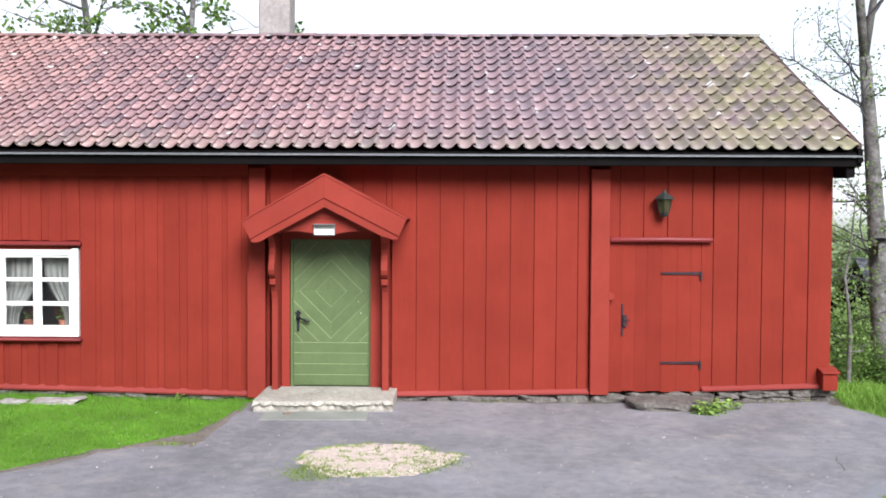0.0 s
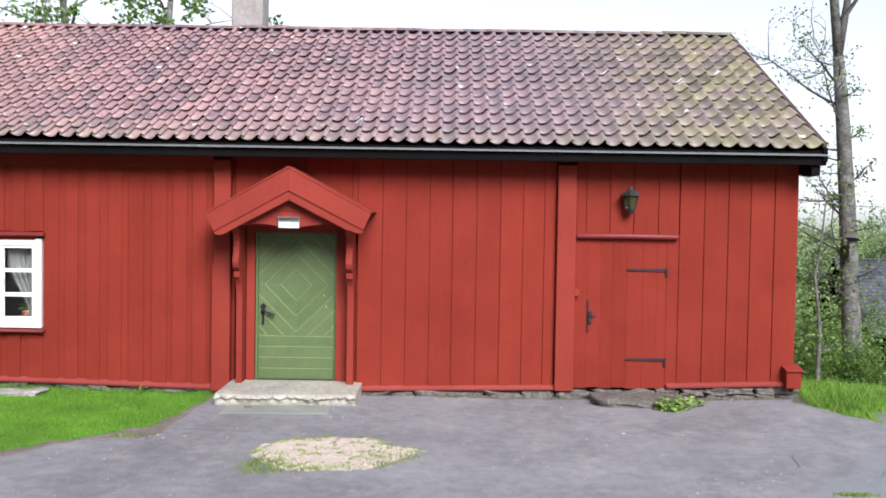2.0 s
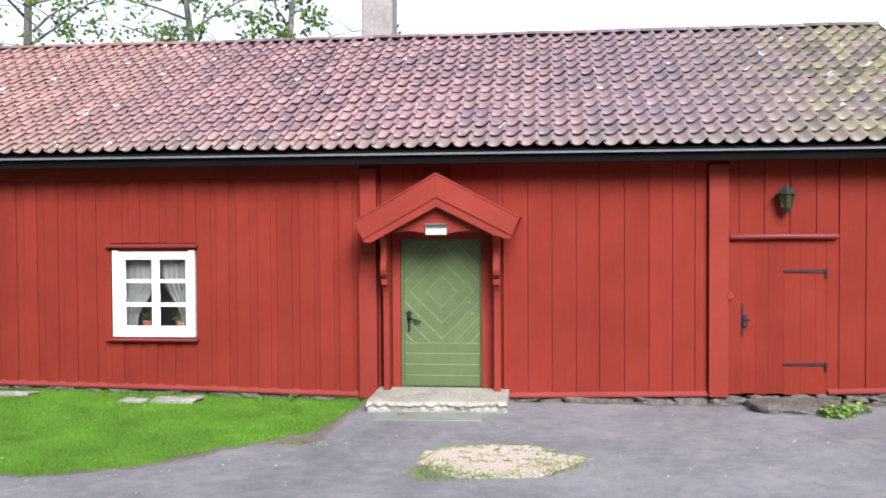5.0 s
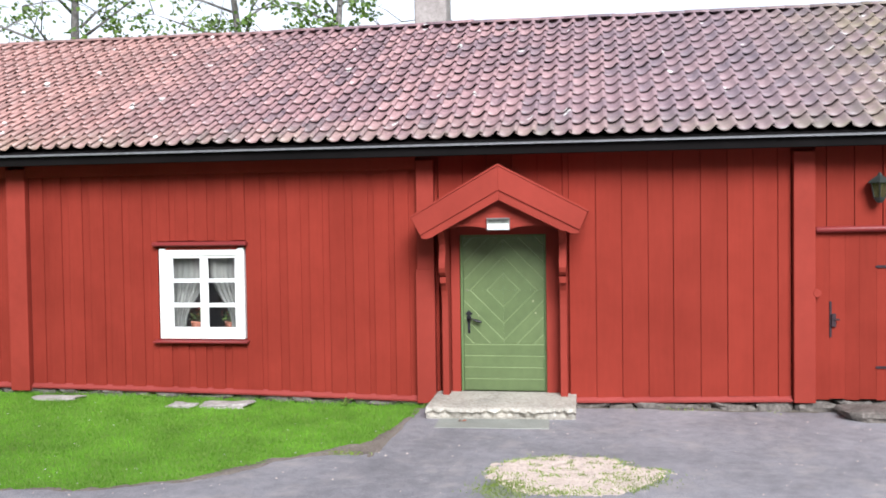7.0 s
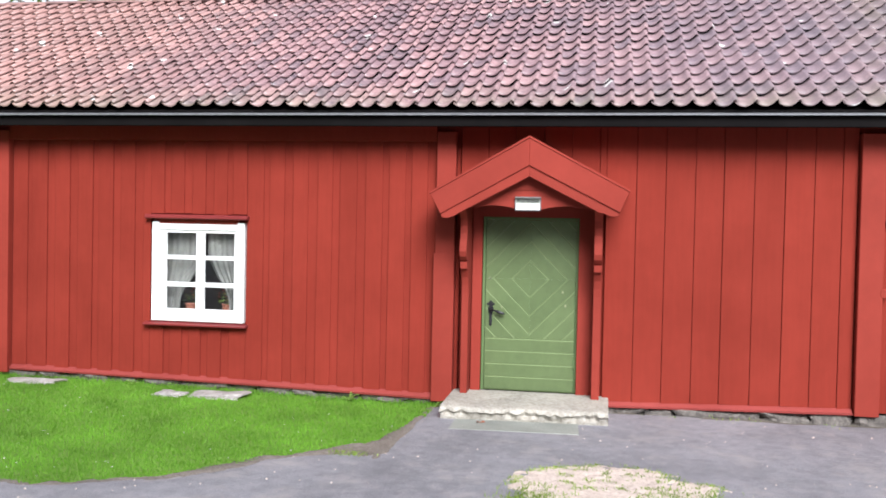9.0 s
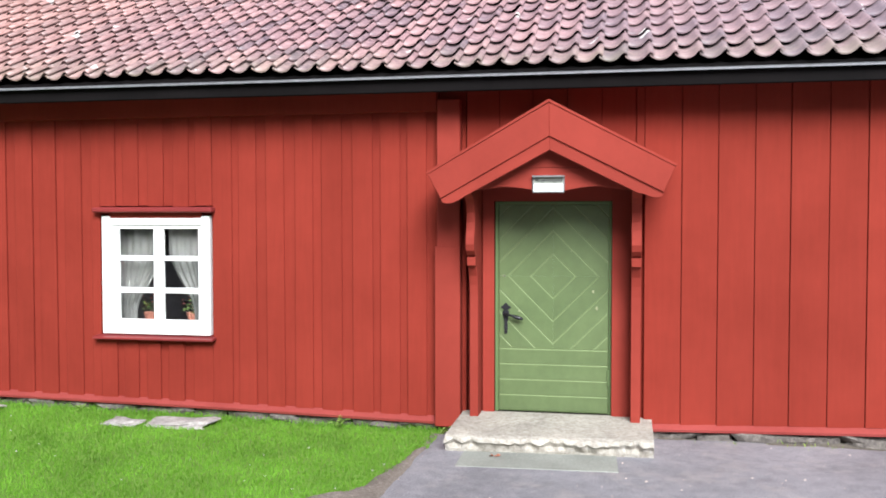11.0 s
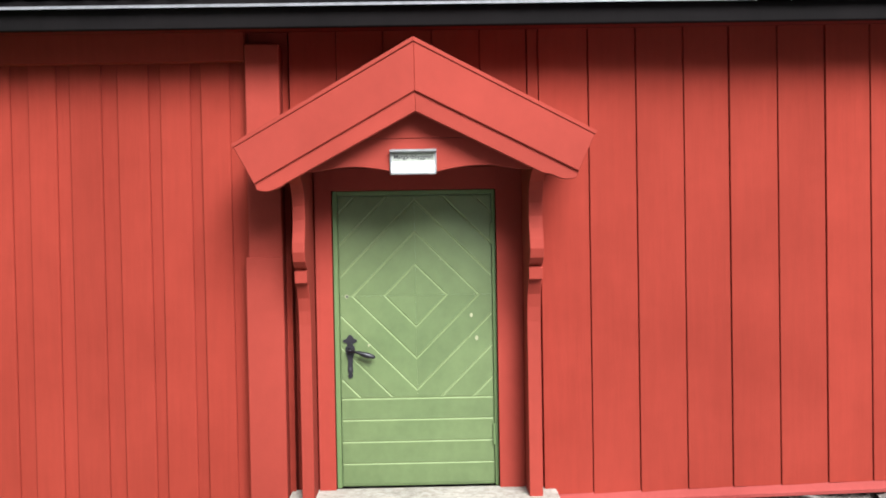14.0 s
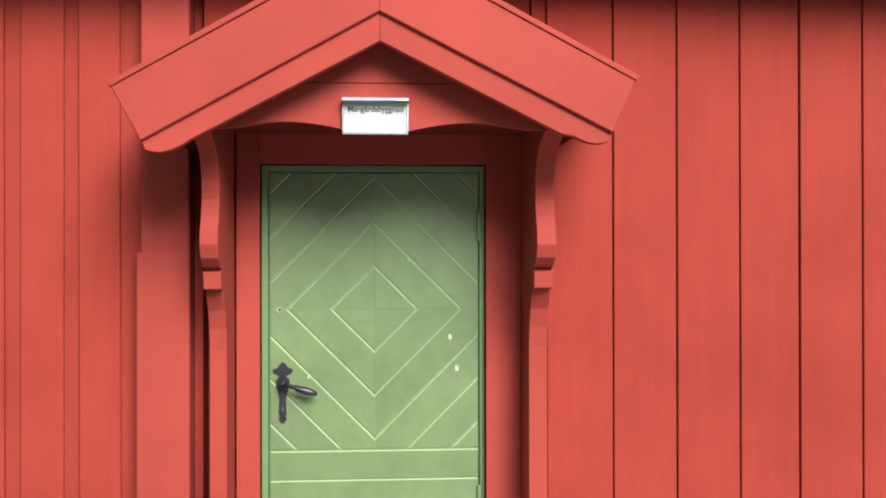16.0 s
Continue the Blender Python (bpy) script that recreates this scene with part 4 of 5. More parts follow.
add_box(bm, -0.03, 0.03, 0.118, 0.13, 0.02, 0.2, 0.003)
part("wall_arm", bm, VERDIGRIS, lamp)

# ---- chimney ----
ch = thing("chimney", "pale grey rendered brick chimney on the ridge", "chimney", kind="structure")
part("shaft", box(-1.69, -1.18, 3.50, 4.05, 4.6, 6.5, 0.02), MORTAR, ch)
part("cap", box(-1.75, -1.12, 3.44, 4.11, 6.5, 6.62, 0.02), MORTAR, ch)

# ---- footing stones ----
rng = random.Random(11)
x = HX0 + 0.1
while x < HX1 - 0.1:
    w = rng.uniform(0.22, 0.55) if x < 4.3 else rng.uniform(0.18, 0.38)
    if not (-0.95 < x + w / 2 < 0.95):
        top = sill_z(x + w / 2) - 0.004
        base = ground_z(x + w / 2, -0.1) - 0.05
        tall = (x > 4.6 or x < -2.5) and top - base > 0.14
        levels = ((base, (base + top) / 2), ((base + top) / 2, top)) if tall and rng.random() < (0.9 if x > 4.3 else 0.6) else ((base, top),)
        for z0, z1 in levels:
            ob = part("stone", boulder((w * 0.98, rng.uniform(0.17, 0.24), (z1 - z0) * rng.uniform(0.88, 1.06)), rng.random() * 9, 0.5, 3), ROCK, footing)
            ob.location = (x + w / 2, -0.015 - rng.uniform(0, 0.04), (z0 + z1) / 2)
    x += w
for cx, cy, sx, sy, sz, s in ((4.27, -0.46, 1.0, 0.55, 0.16, 1),):
    ob = part("stone_step", boulder((sx, sy, sz), 2.4, 0.28, 3), ROCK, None)
    ob.location = (cx, cy, 0.055)
    tagged(ob, "rough dark field stone as a step below the store door", "stone")
for cx, cy, sx, sy, s in ((-3.85, -0.62, 0.30, 0.22, 3), (-3.36, -0.50, 0.55, 0.32, 5), (-5.6, -0.42, 0.6, 0.25, 6)):
    ob = part("flat_stone", boulder((sx, sy, 0.07), s, 0.6, 3), ROCK_PALE)
    ob.location = (cx, cy, ground_z(cx, cy) + 0.004)
    tagged(ob, "flat pale stone sunk into the lawn", "stone", "flat stones by the wall")

# ---- sand patch in the asphalt ----


def sand_depth(x, y):
    a = math.atan2((y + 3.06) / 0.68, (x - 0.83) / 0.76)
    r = math.hypot((x - 0.83) / 0.76, (y + 3.06) / 0.68)
    edge = 1 + 0.18 * noise.noise(Vector((math.cos(a) * 1.6, math.sin(a) * 1.6, 4))) + 0.16 * math.exp(-((a - 0.22) / 0.16) ** 2)
    return edge - r


def sand_z(x, y):
    d = sand_depth(x, y)
    return ground_z(x, y) + max(-0.02, min(0.031, 0.018 + d * 0.07)) + 0.011 * noise.noise(Vector((x * 11, y * 11, 1))) + 0.007 * noise.noise(Vector((x * 27, y * 27, 3)))


sand = sheet_object("gravel_patch", *sheet(list(np.arange(-0.4, 2.2, 0.025)), list(np.arange(-3.95, -2.1, 0.025)), sand_z), SAND)
tagged(sand, "pale sand and gravel patch breaking through the asphalt", "gravel", kind="stuff")


# ---- blades ----
def blades(name, mat, spots, label, category, height, width, bend=0.5, seed=1):
    """Grass blades, two faces each."""
    r = random.Random(seed)
    verts, faces = [], []
    for x, y, z, k in spots:
        h = height * k * r.uniform(0.55, 1.25)
        a = r.uniform(0, math.tau)
        dx, dy = math.cos(a), math.sin(a)
        b0 = r.uniform(0.2, 1.0) * bend * h
        t = r.uniform(0, math.tau)
        lx, ly = math.cos(t) * b0, math.sin(t) * b0
        w = width * r.uniform(0.7, 1.3)
        i = len(verts)
        verts += [(x - dx * w, y - dy * w, z), (x + dx * w, y + dy * w, z), (x + dx * w * 0.7 + lx * 0.4, y + dy * w * 0.7 + ly * 0.4, z + h * 0.6),
                  (x - dx * w * 0.7 + lx * 0.4, y - dy * w * 0.7 + ly * 0.4, z + h * 0.6), (x + lx, y + ly, z + h)]
        faces += [(i, i + 1, i + 2, i + 3), (i + 3, i + 2, i + 4)]
    me = bpy.data.meshes.new(name)
    me.from_pydata(verts, [], faces)
    me.materials.append(mat)
    return tagged(new(name, me), label, category, kind="stuff")


rng = random.Random(21)
spots = []
while len(spots) < 150000:
    x, y = rng.uniform(-9.5, -0.9), rng.uniform(-4.4, -0.12)
    d = asphalt_depth(x, y)
    if d < 0.03 and not any(abs(x - a) < c and abs(y - b0) < e for a, b0, c, e in ((-3.85, -0.62, 0.14, 0.1), (-3.36, -0.5, 0.25, 0.14))):
        if rng.random() < 0.35 + 0.65 * smooth01(0.03, -0.1, d):
            spots.append((x, y, ground_z(x, y) - 0.002, 1.0 + (1.0 if y > -0.28 else 0) * rng.random()))
blades("lawn", GRASS, spots, "bright green mown lawn before the house", "grass", 0.032, 0.0027, 0.9, 2)
spots = []
while len(spots) < 62000:
    x, y = rng.uniform(6.25, 11), rng.uniform(-5.5, 4)
    d = asphalt_depth(x, y)
    if d < 0.0 and (x > 6.42 or y < -0.4):
        k = 0.20 + 0.22 * smooth01(0.0, -0.5, d) + 0.15 * noise.noise(Vector((x * 1.5, y * 1.5, 9))) + 0.8 * math.exp(-((x - 6.9) / 0.7) ** 2 - ((y + 0.1) / 1.1) ** 2)
        spots.append((x, y, ground_z(x, y) - 0.01, k))
blades("verge_grass", TALL, spots, "long pale green grass beside the house corner", "grass", 0.19, 0.0046, 1.2, 3)
spots = []
for _ in range(24000):
    x, y = rng.uniform(-0.25, 2.0), rng.uniform(-3.85, -2.2)
    d = sand_depth(x, y)
    left = math.exp(-(((x - 0.32) / 0.17) ** 2 + ((y + 3.58) / 0.20) ** 2))
    rim = math.exp(-((d - 0.09) / 0.09) ** 2) * (0.40 + 0.5 * smooth01(-2.9, -3.4, y)) * smooth01(-0.1, 0.35, noise.noise(Vector((x * 4, y * 4, 2))) + 0.18)
    inner = 0.5 * smooth01(0.05, 0.35, noise.noise(Vector((x * 9, y * 9, 7)))) if d > 0 else 0
    if rng.random() < max(left * 2.2, rim * 1.2, inner, 0.5 * math.exp(-(((x - 1.4) / 0.22) ** 2 + ((y + 3.2) / 0.16) ** 2))):
        spots.append((x, y, max(sand_z(x, y), drive_z(x, y)) - 0.003, 1.0))
blades("patch_grass", PATCH_GRASS, spots, "short grass tufts round the gravel patch", "grass", 0.022, 0.0038, 1.2, 4)
spots = []
for cx, cy, rx, ry, n in ((6.1, -3.55, 0.20, 0.12, 420), (5.37, -4.16, 0.18, 0.06, 260), (4.5, -4.35, 0.2, 0.12, 40), (-1.3, -2.55, 0.22, 0.08, 220), (0.75, -0.5, 0.05, 0.1, 20)):
    spots += [(rng.gauss(cx, rx * 0.5), rng.gauss(cy, ry * 0.5), ground_z(cx, cy) + 0.015, 0.9) for _ in range(n)]
blades("asphalt_weeds", PATCH_GRASS, spots, "thin weeds growing through the asphalt", "weeds", 0.032, 0.005, 0.9, 5)
spots = [(rng.uniform(1.0, 6.2), -0.14 - abs(rng.gauss(0, 0.16)), 0, 0.6) for _ in range(170)]
spots = [(x, y, soil_z(x, y), k) for x, y, z, k in spots if noise.noise(Vector((x * 1.7, y * 3, 0))) > 0.05]
blades("wall_weeds", PATCH_GRASS, spots, "sparse weeds along the wall footing", "weeds", 0.06, 0.005, 0.9, 6)


def frond_plant(name, x, y, n, length, seed, label, mat=FERN):
    """Arching fronds with paired leaflets, in one plant."""
    r = random.Random(seed)
    pl = thing(name, label, "plant", "weeds by the wall", at=(x, y, ground_z(x, y)))
    bm = bmesh.new()
    for _ in range(n):
        a, e = r.uniform(0, math.tau), r.uniform(0.6, 1.2)
        ln = length * r.uniform(0.6, 1.1)
        for s in range(9):
            u = (s + 1) / 9
            p = Vector((math.cos(a) * ln * u * 0.7, math.sin(a) * ln * u * 0.7, ln * (e * u - 0.55 * u * u)))
            for sd in (-1, 1):
                w = ln * 0.22 * (1 - u * 0.85)
                q = p + Vector((-math.sin(a) * sd * w, math.cos(a) * sd * w, 0.01))
                f = Vector((math.cos(a), math.sin(a), 0.2)) * ln * 0.07
                bm.faces.new([bm.verts.new(p), bm.verts.new((p + q) / 2 + f), bm.verts.new(q), bm.verts.new((p + q) / 2 - f)])
    tagged(part("fronds", bm, mat, pl), kind="stuff")


frond_plant("fern", -1.93, -0.25, 5, 0.20, 3, "small yellow-green fern at the wall foot")
frond_plant("fern", -0.95, -0.33, 6, 0.16, 4, "small yellow-green fern beside the doorstep")
frond_plant("fern", -4.5, -0.25, 4, 0.13, 8, "small yellow-green fern at the wall foot")
def leafy_weed(x, y, n, spread, seed):
    """A low clump of broad stalked leaves."""
    r = random.Random(seed)
    pl = thing("weed", "bright green broad-leaved weed by the stone step", "plant", "weeds by the wall", at=(x, y, ground_z(x, y)))
    stalks, lv = bmesh.new(), bmesh.new()
    for _ in range(n):
        a, d, h = r.uniform(0, math.tau), spread * math.sqrt(r.random()), r.uniform(0.05, 0.20)
        h *= 1.15 - 0.6 * d / spread
        tip = Vector((math.cos(a) * d, math.sin(a) * d * 0.6, h))
        tube(stalks, [(tip.x * 0.3, tip.y * 0.3, -0.01), (tip.x * 0.75, tip.y * 0.75, h * 0.7), tip], [0.003, 0.0025, 0.002], 4)
        fwd = Vector((math.cos(a + r.gauss(0, 0.5)), math.sin(a + r.gauss(0, 0.5)), r.uniform(-0.5, 0.3))).normalized() * r.uniform(0.05, 0.09)
        side = fwd.cross(Vector((0, 0, 1))).normalized() * fwd.length * 0.45
        up = Vector((0, 0, 0.012))
        mid, end = [lv.verts.new(tip), lv.verts.new(tip + fwd * 0.5 - up)], lv.verts.new(tip + fwd)
        for sd in (-1, 1):
            p1, p2 = lv.verts.new(tip + fwd * 0.3 + side * sd + up), lv.verts.new(tip + fwd * 0.7 + side * sd * 0.8 + up)
            lv.faces.new([mid[0], p1, p2, mid[1]])
            lv.faces.new([mid[1], p2, end])
    part("stalks", stalks, FERN, pl)
    tagged(part("leaves", lv, FERN, pl), kind="stuff")


leafy_weed(4.64, -0.80, 70, 0.18, 6)
leafy_weed(4.93, -0.62, 16, 0.10, 7)

# fallen petals and leaf bits on the lawn
verts, faces = [], []
for _ in range(220):
    x, y = rng.uniform(-8, -1.0), rng.uniform(-4.1, -0.5)
    if asphalt_depth(x, y) > -0.02 or (asphalt_depth(x, y) < -0.5 and rng.random() < 0.55):
        continue
    s, a, i = rng.uniform(0.009, 0.020), rng.uniform(0, 6.3), len(verts)
    z = ground_z(x, y) + 0.045
    verts += [(x + s * math.cos(a + k * 1.57) * (1 if k % 2 else 0.6), y + s * math.sin(a + k * 1.57) * (1 if k % 2 else 0.6), z + 0.008 * (k % 2)) for k in range(4)]
    faces.append((i, i + 1, i + 2, i + 3))
me = bpy.data.meshes.new("fallen_leaves")
me.from_pydata(verts, [], faces)
me.materials.append(PETAL)
tagged(new("fallen_leaves", me), "pale fallen leaf bits on the lawn", "leaves", kind="stuff")

# small stones and fallen leaves scattered on the asphalt
verts, faces = [], []
for _ in range(1100):
    x, y = rng.uniform(-4, 6), rng.uniform(-5, -0.3)
    if abs(asphalt_depth(x, y)) > 0.12 and rng.random() < 0.75 or asphalt_depth(x, y) < -0.1:
        continue
    s, a = rng.uniform(0.004, 0.014), rng.uniform(0, 6.3)
    z = drive_z(x, y)
    i = len(verts)
    for k in range(4):
        verts.append((x + s * math.cos(a + k * 1.57) * rng.uniform(0.6, 1.2), y + s * math.sin(a + k * 1.57) * rng.uniform(0.6, 1.2), z - 0.002))
    verts.append((x, y, z + s * 0.7))
    faces += [(i + k, i + (k + 1) % 4, i + 4) for k in range(4)]
me = bpy.data.meshes.new("pebbles")
me.from_pydata(verts, [], faces)
me.materials.append(SAND)
tagged(new("pebbles", me), "scattered pale pebbles and leaf bits", "pebbles", kind="stuff")

# crack in the asphalt
bm = bmesh.new()
pts = [(6.0, -2.22), (5.8, -2.42), (5.61, -2.58), (5.34, -2.81), (5.28, -2.95), (5.26, -3.12), (5.22, -3.31), (5.12, -3.41), (4.92, -3.56), (4.76, -3.69), (4.55, -3.9), (4.39, -4.04), (4.12, -4.26), (3.8, -4.42)]
rows = []
for i, (x, y) in enumerate(pts):
    w = (0.005 + 0.007 * abs(noise.noise(Vector((i * 1.7, 2, 5))))) if 0 < i < len(pts) - 1 else 0.002
    rows.append((bm.verts.new((x - w, y - w * 0.6, drive_z(x, y) + 0.003)), bm.verts.new((x + w, y + w * 0.6, drive_z(x, y) + 0.003))))
for a, c in zip(rows, rows[1:]):
    bm.faces.new((a[0], a[1], c[1], c[0]))
tagged(part("asphalt_crack", bm, SOIL), "dark crack running through the asphalt", "crack", kind="structure")


# ---- trees ----
def leaf_cloud(bm, r, centre, spread, n, size):
    for _ in range(n):
        c = Vector((r.gauss(centre[0], spread), r.gauss(centre[1], spread), r.gauss(centre[2], spread * 0.75)))
        d1 = Vector((r.uniform(-1, 1), r.uniform(-1, 1), r.uniform(-0.8, 0.5))).normalized() * size * r.uniform(0.6, 1.3)
        d2 = d1.cross(Vector((r.uniform(-1, 1), r.uniform(-1, 1), r.uniform(-1, 1)))).normalized() * size * 0.42
        bm.faces.new([bm.verts.new(c), bm.verts.new(c + d1 * 0.5 + d2), bm.verts.new(c + d1), bm.verts.new(c + d1 * 0.5 - d2)])


def tree(name, x, y, height, radius, crown_from, crown_r, seed, leaf=LEAF, n_limbs=14, per=90, size=0.10, label="", lean=(0, 0), group="", spread=0.5, bark=BARK, ground_at=None, up=(0.25, 0.9), limb=1.0):
    r = random.Random(seed)
    z = ground_z(x, y) if ground_at is None else ground_at
    tr = thing(name, label, "tree", group, at=(x, y, z))
    bm = bmesh.new()
    path, rad = [], []
    for i in range(9):
        u = i / 8
        path.append(Vector((lean[0] * u + 0.10 * r.gauss(0, 1) * u, lean[1] * u + 0.10 * r.gauss(0, 1) * u, height * u - 0.15 * (i == 0))))
        rad.append(radius * (1.25 if i == 0 else 1 - 0.82 * u))
    tube(bm, path, rad, 10)
    leaves = bmesh.new()
    for k in range(n_limbs):
        u = crown_from + (0.98 - crown_from) * (k + r.random()) / n_limbs
        i = min(7, int(u * 8))
        p = path[i].lerp(path[i + 1], u * 8 - i)
        a = k * 2.4 + r.uniform(-0.5, 0.5)
        ln = crown_r * (1.1 - 0.75 * abs(u - 0.55)) * r.uniform(0.65, 1.15)
        rise = r.uniform(*up)
        q = [p + Vector((math.cos(a) * ln * t + 0.08 * r.gauss(0, 1), math.sin(a) * ln * t + 0.08 * r.gauss(0, 1), ln * rise * t * (1 - 0.25 * t))) for t in (0, 0.3, 0.65, 1.0)]
        w = radius * (0.42 - 0.28 * u) * limb
        tube(bm, q, [w, w * 0.75, w * 0.45, w * 0.12], 6)
        for t in (1, 2, 3):
            for _ in range(2):
                b0 = q[t] + Vector((r.gauss(0, 1), r.gauss(0, 1), r.gauss(0.3, 0.7))) * ln * 0.28
                tube(bm, [q[t], q[t].lerp(b0, 0.5) + Vector((0, 0, 0.05)), b0], [w * 0.35, w * 0.2, w * 0.05], 5)
                if per:
                    leaf_cloud(leaves, r, b0, ln * 0.16 * spread * 2, per // 6, size)
    part("trunk", bm, bark, tr, smooth=True)
    if per:
        part("crown", leaves, leaf, tr)
    else:
        leaves.free()
    return tr


def spruce(x, y, height, width, seed, label="dark green spruce standing behind the shed", group="far spruces", ground_at=None, low=0.08, fine=1, dense=26):
    r = random.Random(seed)
    z = ground_z(x, y) if ground_at is None else ground_at
    tr = thing("spruce", label, "tree", group, at=(x, y, z))
    bm = bmesh.new()
    tube(bm, [(0, 0, -0.2), (0, 0, height * 0.5), (0, 0, height)], [height * 0.018, height * 0.011, 0.01], 8)
    part("trunk", bm, BARK, tr)
    bm = bmesh.new()
    for k in range(int(height * dense)):
        u = (k + r.random()) / (height * dense)
        zz = height * (low + (1 - low) * u)
        a = r.uniform(0, math.tau)
        ln = width * (1 - u) ** 0.85 * r.uniform(0.55, 1.1) + 0.06
        for s in range(8 * fine):
            t = (s + 0.6) / (8 * fine)
            c = Vector((math.cos(a) * ln * t, math.sin(a) * ln * t, zz - 0.46 * ln * t + 0.1 * ln * t * t))
            sz = (0.12 + 0.14 * ln * (1.1 - t)) / fine
            side = Vector((-math.sin(a), math.cos(a), r.uniform(-0.5, 0.1))) * sz
            out = Vector((math.cos(a), math.sin(a), -0.25)) * sz * 0.9
            bm.faces.new([bm.verts.new(c - out * 0.4), bm.verts.new(c + side), bm.verts.new(c + out), bm.verts.new(c - side)])
    part("crown", bm, NEEDLE, tr)
    return tr


# tall bare-limbed birch beyond the gable, with a nest box
def birch(x, y, seed):
    """A leaning trunk that forks high up, with wandering limbs that split again and again into fine twigs."""
    r = random.Random(seed)
    tr = thing("birch", "tall grey birch with bare twigs and sparse leaves beyond the gable", "tree", at=(x, y, ground_z(x, y)))
    trunk, twigs, leaves = bmesh.new(), bmesh.new(), bmesh.new()

    def limb(bm, p, d, length, rad, depth):
        pts, q = [p.copy()], p.copy()
        for _ in range(5):
            d = (d + Vector((r.gauss(0, 0.16), r.gauss(0, 0.16), r.gauss(0.05, 0.10)))).normalized()
            q = q + d * length / 5
            pts.append(q.copy())
        tube(bm, pts, [rad * k for k in (1, 0.85, 0.68, 0.52, 0.34, 0.12)], 6 if depth == 0 else 4)
        if depth >= 2:
            if r.random() < 0.6:
                leaf_cloud(leaves, r, pts[-1], 0.09, r.randint(2, 7), 0.05)
            return
        for k in range(7 if depth == 0 else 5):
            i = r.randint(1, 4)
            side = Vector((r.gauss(0, 1), r.gauss(0, 1), r.gauss(0.1, 0.6))).normalized()
            limb(twigs, pts[i].lerp(pts[i + 1], r.random()), (d * 0.55 + side * 0.8).normalized(), length * r.uniform(0.28, 0.5), rad * 0.42, depth + 1)

    axis = [Vector((0, 0, -0.2)), Vector((-0.03, 0, 1.2)), Vector((-0.12, 0, 2.6)), Vector((-0.20, 0.02, 4.0)), Vector((-0.30, 0.05, 5.4)), Vector((-0.42, 0.05, 6.6))]
    tube(trunk, axis, [0.22, 0.175, 0.155, 0.14, 0.12, 0.095], 12)
    for end, rad in ((Vector((-0.55, 0.15, 11.5)), 0.085), (Vector((0.35, 0.0, 10.6)), 0.07)):
        tube(trunk, [axis[-1], axis[-1].lerp(end, 0.35) + Vector((0.1 * r.gauss(0, 1), 0, 0)), axis[-1].lerp(end, 0.7), end], [rad, rad * 0.8, rad * 0.5, 0.01], 8)
        for k in range(8):
            u = r.uniform(0.1, 0.95)
            a = r.uniform(0, math.tau)
            limb(twigs, axis[-1].lerp(end, u), Vector((math.cos(a), math.sin(a), 0.8)).normalized(), r.uniform(1.0, 1.9), 0.022, 0)
    for k in range(24):
        u = 0.30 + 0.70 * k / 24
        i = min(4, int(u * 5))
        out = k % 4 == 0
        a = r.gauss(0, 0.8) if out else math.pi + r.gauss(0, 0.9)
        limb(twigs, axis[i].lerp(axis[i + 1], u * 5 - i), Vector((math.cos(a), math.sin(a), r.uniform(-0.1, 1.1))).normalized(), r.uniform(0.3, 0.7) if out else r.uniform(0.7, 1.8), r.uniform(0.010, 0.026), 0)
    part("trunk", trunk, BARK, tr, smooth=True)
    tagged(part("twig_mass", twigs, TWIG, tr), "thin dark bare twigs", kind="stuff")
    part("crown", leaves, LEAF, tr)
    return tr


birch(9.12, 4.5, 5)
nb = thing("nest_box", "small dark nest box hung on the birch trunk", "nest box")
part("body", box(8.82, 8.96, 4.14, 4.28, 1.75, 1.99, 0.006), BARK, nb)
part("roof", prism([(4.09, 1.995), (4.09, 2.015), (4.30, 2.05), (4.30, 2.03)], "x", 8.79, 8.99), TAR, nb)
part("entrance", disc(8.89, 1.90, 4.139, 0.022, 0.003), INK, nb)
tree("sapling", 7.95, 3.2, 3.7, 0.045, 0.25, 0.8, 8, LEAF_PALE, 9, 40, 0.07, "slender pale sapling beside the gable")


def bush(x, y, w, h, seed, n=1500, leaf=LEAF, size=0.065, label="dense green bush beside the house", name="bush"):
    r = random.Random(seed)
    bs = thing(name, label, "bush", "bushes", at=(x, y, ground_z(x, y)))
    bm, lv = bmesh.new(), bmesh.new()
    for k in range(12):
        a, e = r.uniform(0, math.tau), r.uniform(0.35, 1.0)
        tip = Vector((math.cos(a) * w * 0.42 * r.random(), math.sin(a) * w * 0.42 * r.random(), h * e * 0.85))
        tube(bm, [(0, 0, -0.05), tip * 0.5 + Vector((0.05, 0, 0)), tip], [0.018, 0.012, 0.004], 5)
        for f in (0.5, 0.8, 1.0):
            leaf_cloud(lv, r, tip * f, w * 0.16, n // 36, size)
    part("stems", bm, BARK, bs)
    part("foliage", lv, leaf, bs)


bush(8.75, 3.9, 1.4, 1.75, 31, 5600, LEAF, 0.05)
bush(9.35, 4.0, 1.1, 1.35, 32, 4600, LEAF, 0.05)
bush(9.0, 6.2, 1.8, 3.1, 36, 5200, LEAF_PALE, 0.075)
bush(10.3, 7.6, 2.0, 2.9, 37, 4200, LEAF_PALE, 0.075)
bush(7.6, 5.2, 1.6, 2.7, 33, 3600, LEAF_PALE)
bush(7.4, 7.5, 2.2, 2.9, 34, 3200, LEAF_PALE, 0.08)
bush(10.2, 9.0, 2.4, 1.8, 35, 2400, LEAF_PALE, 0.08)
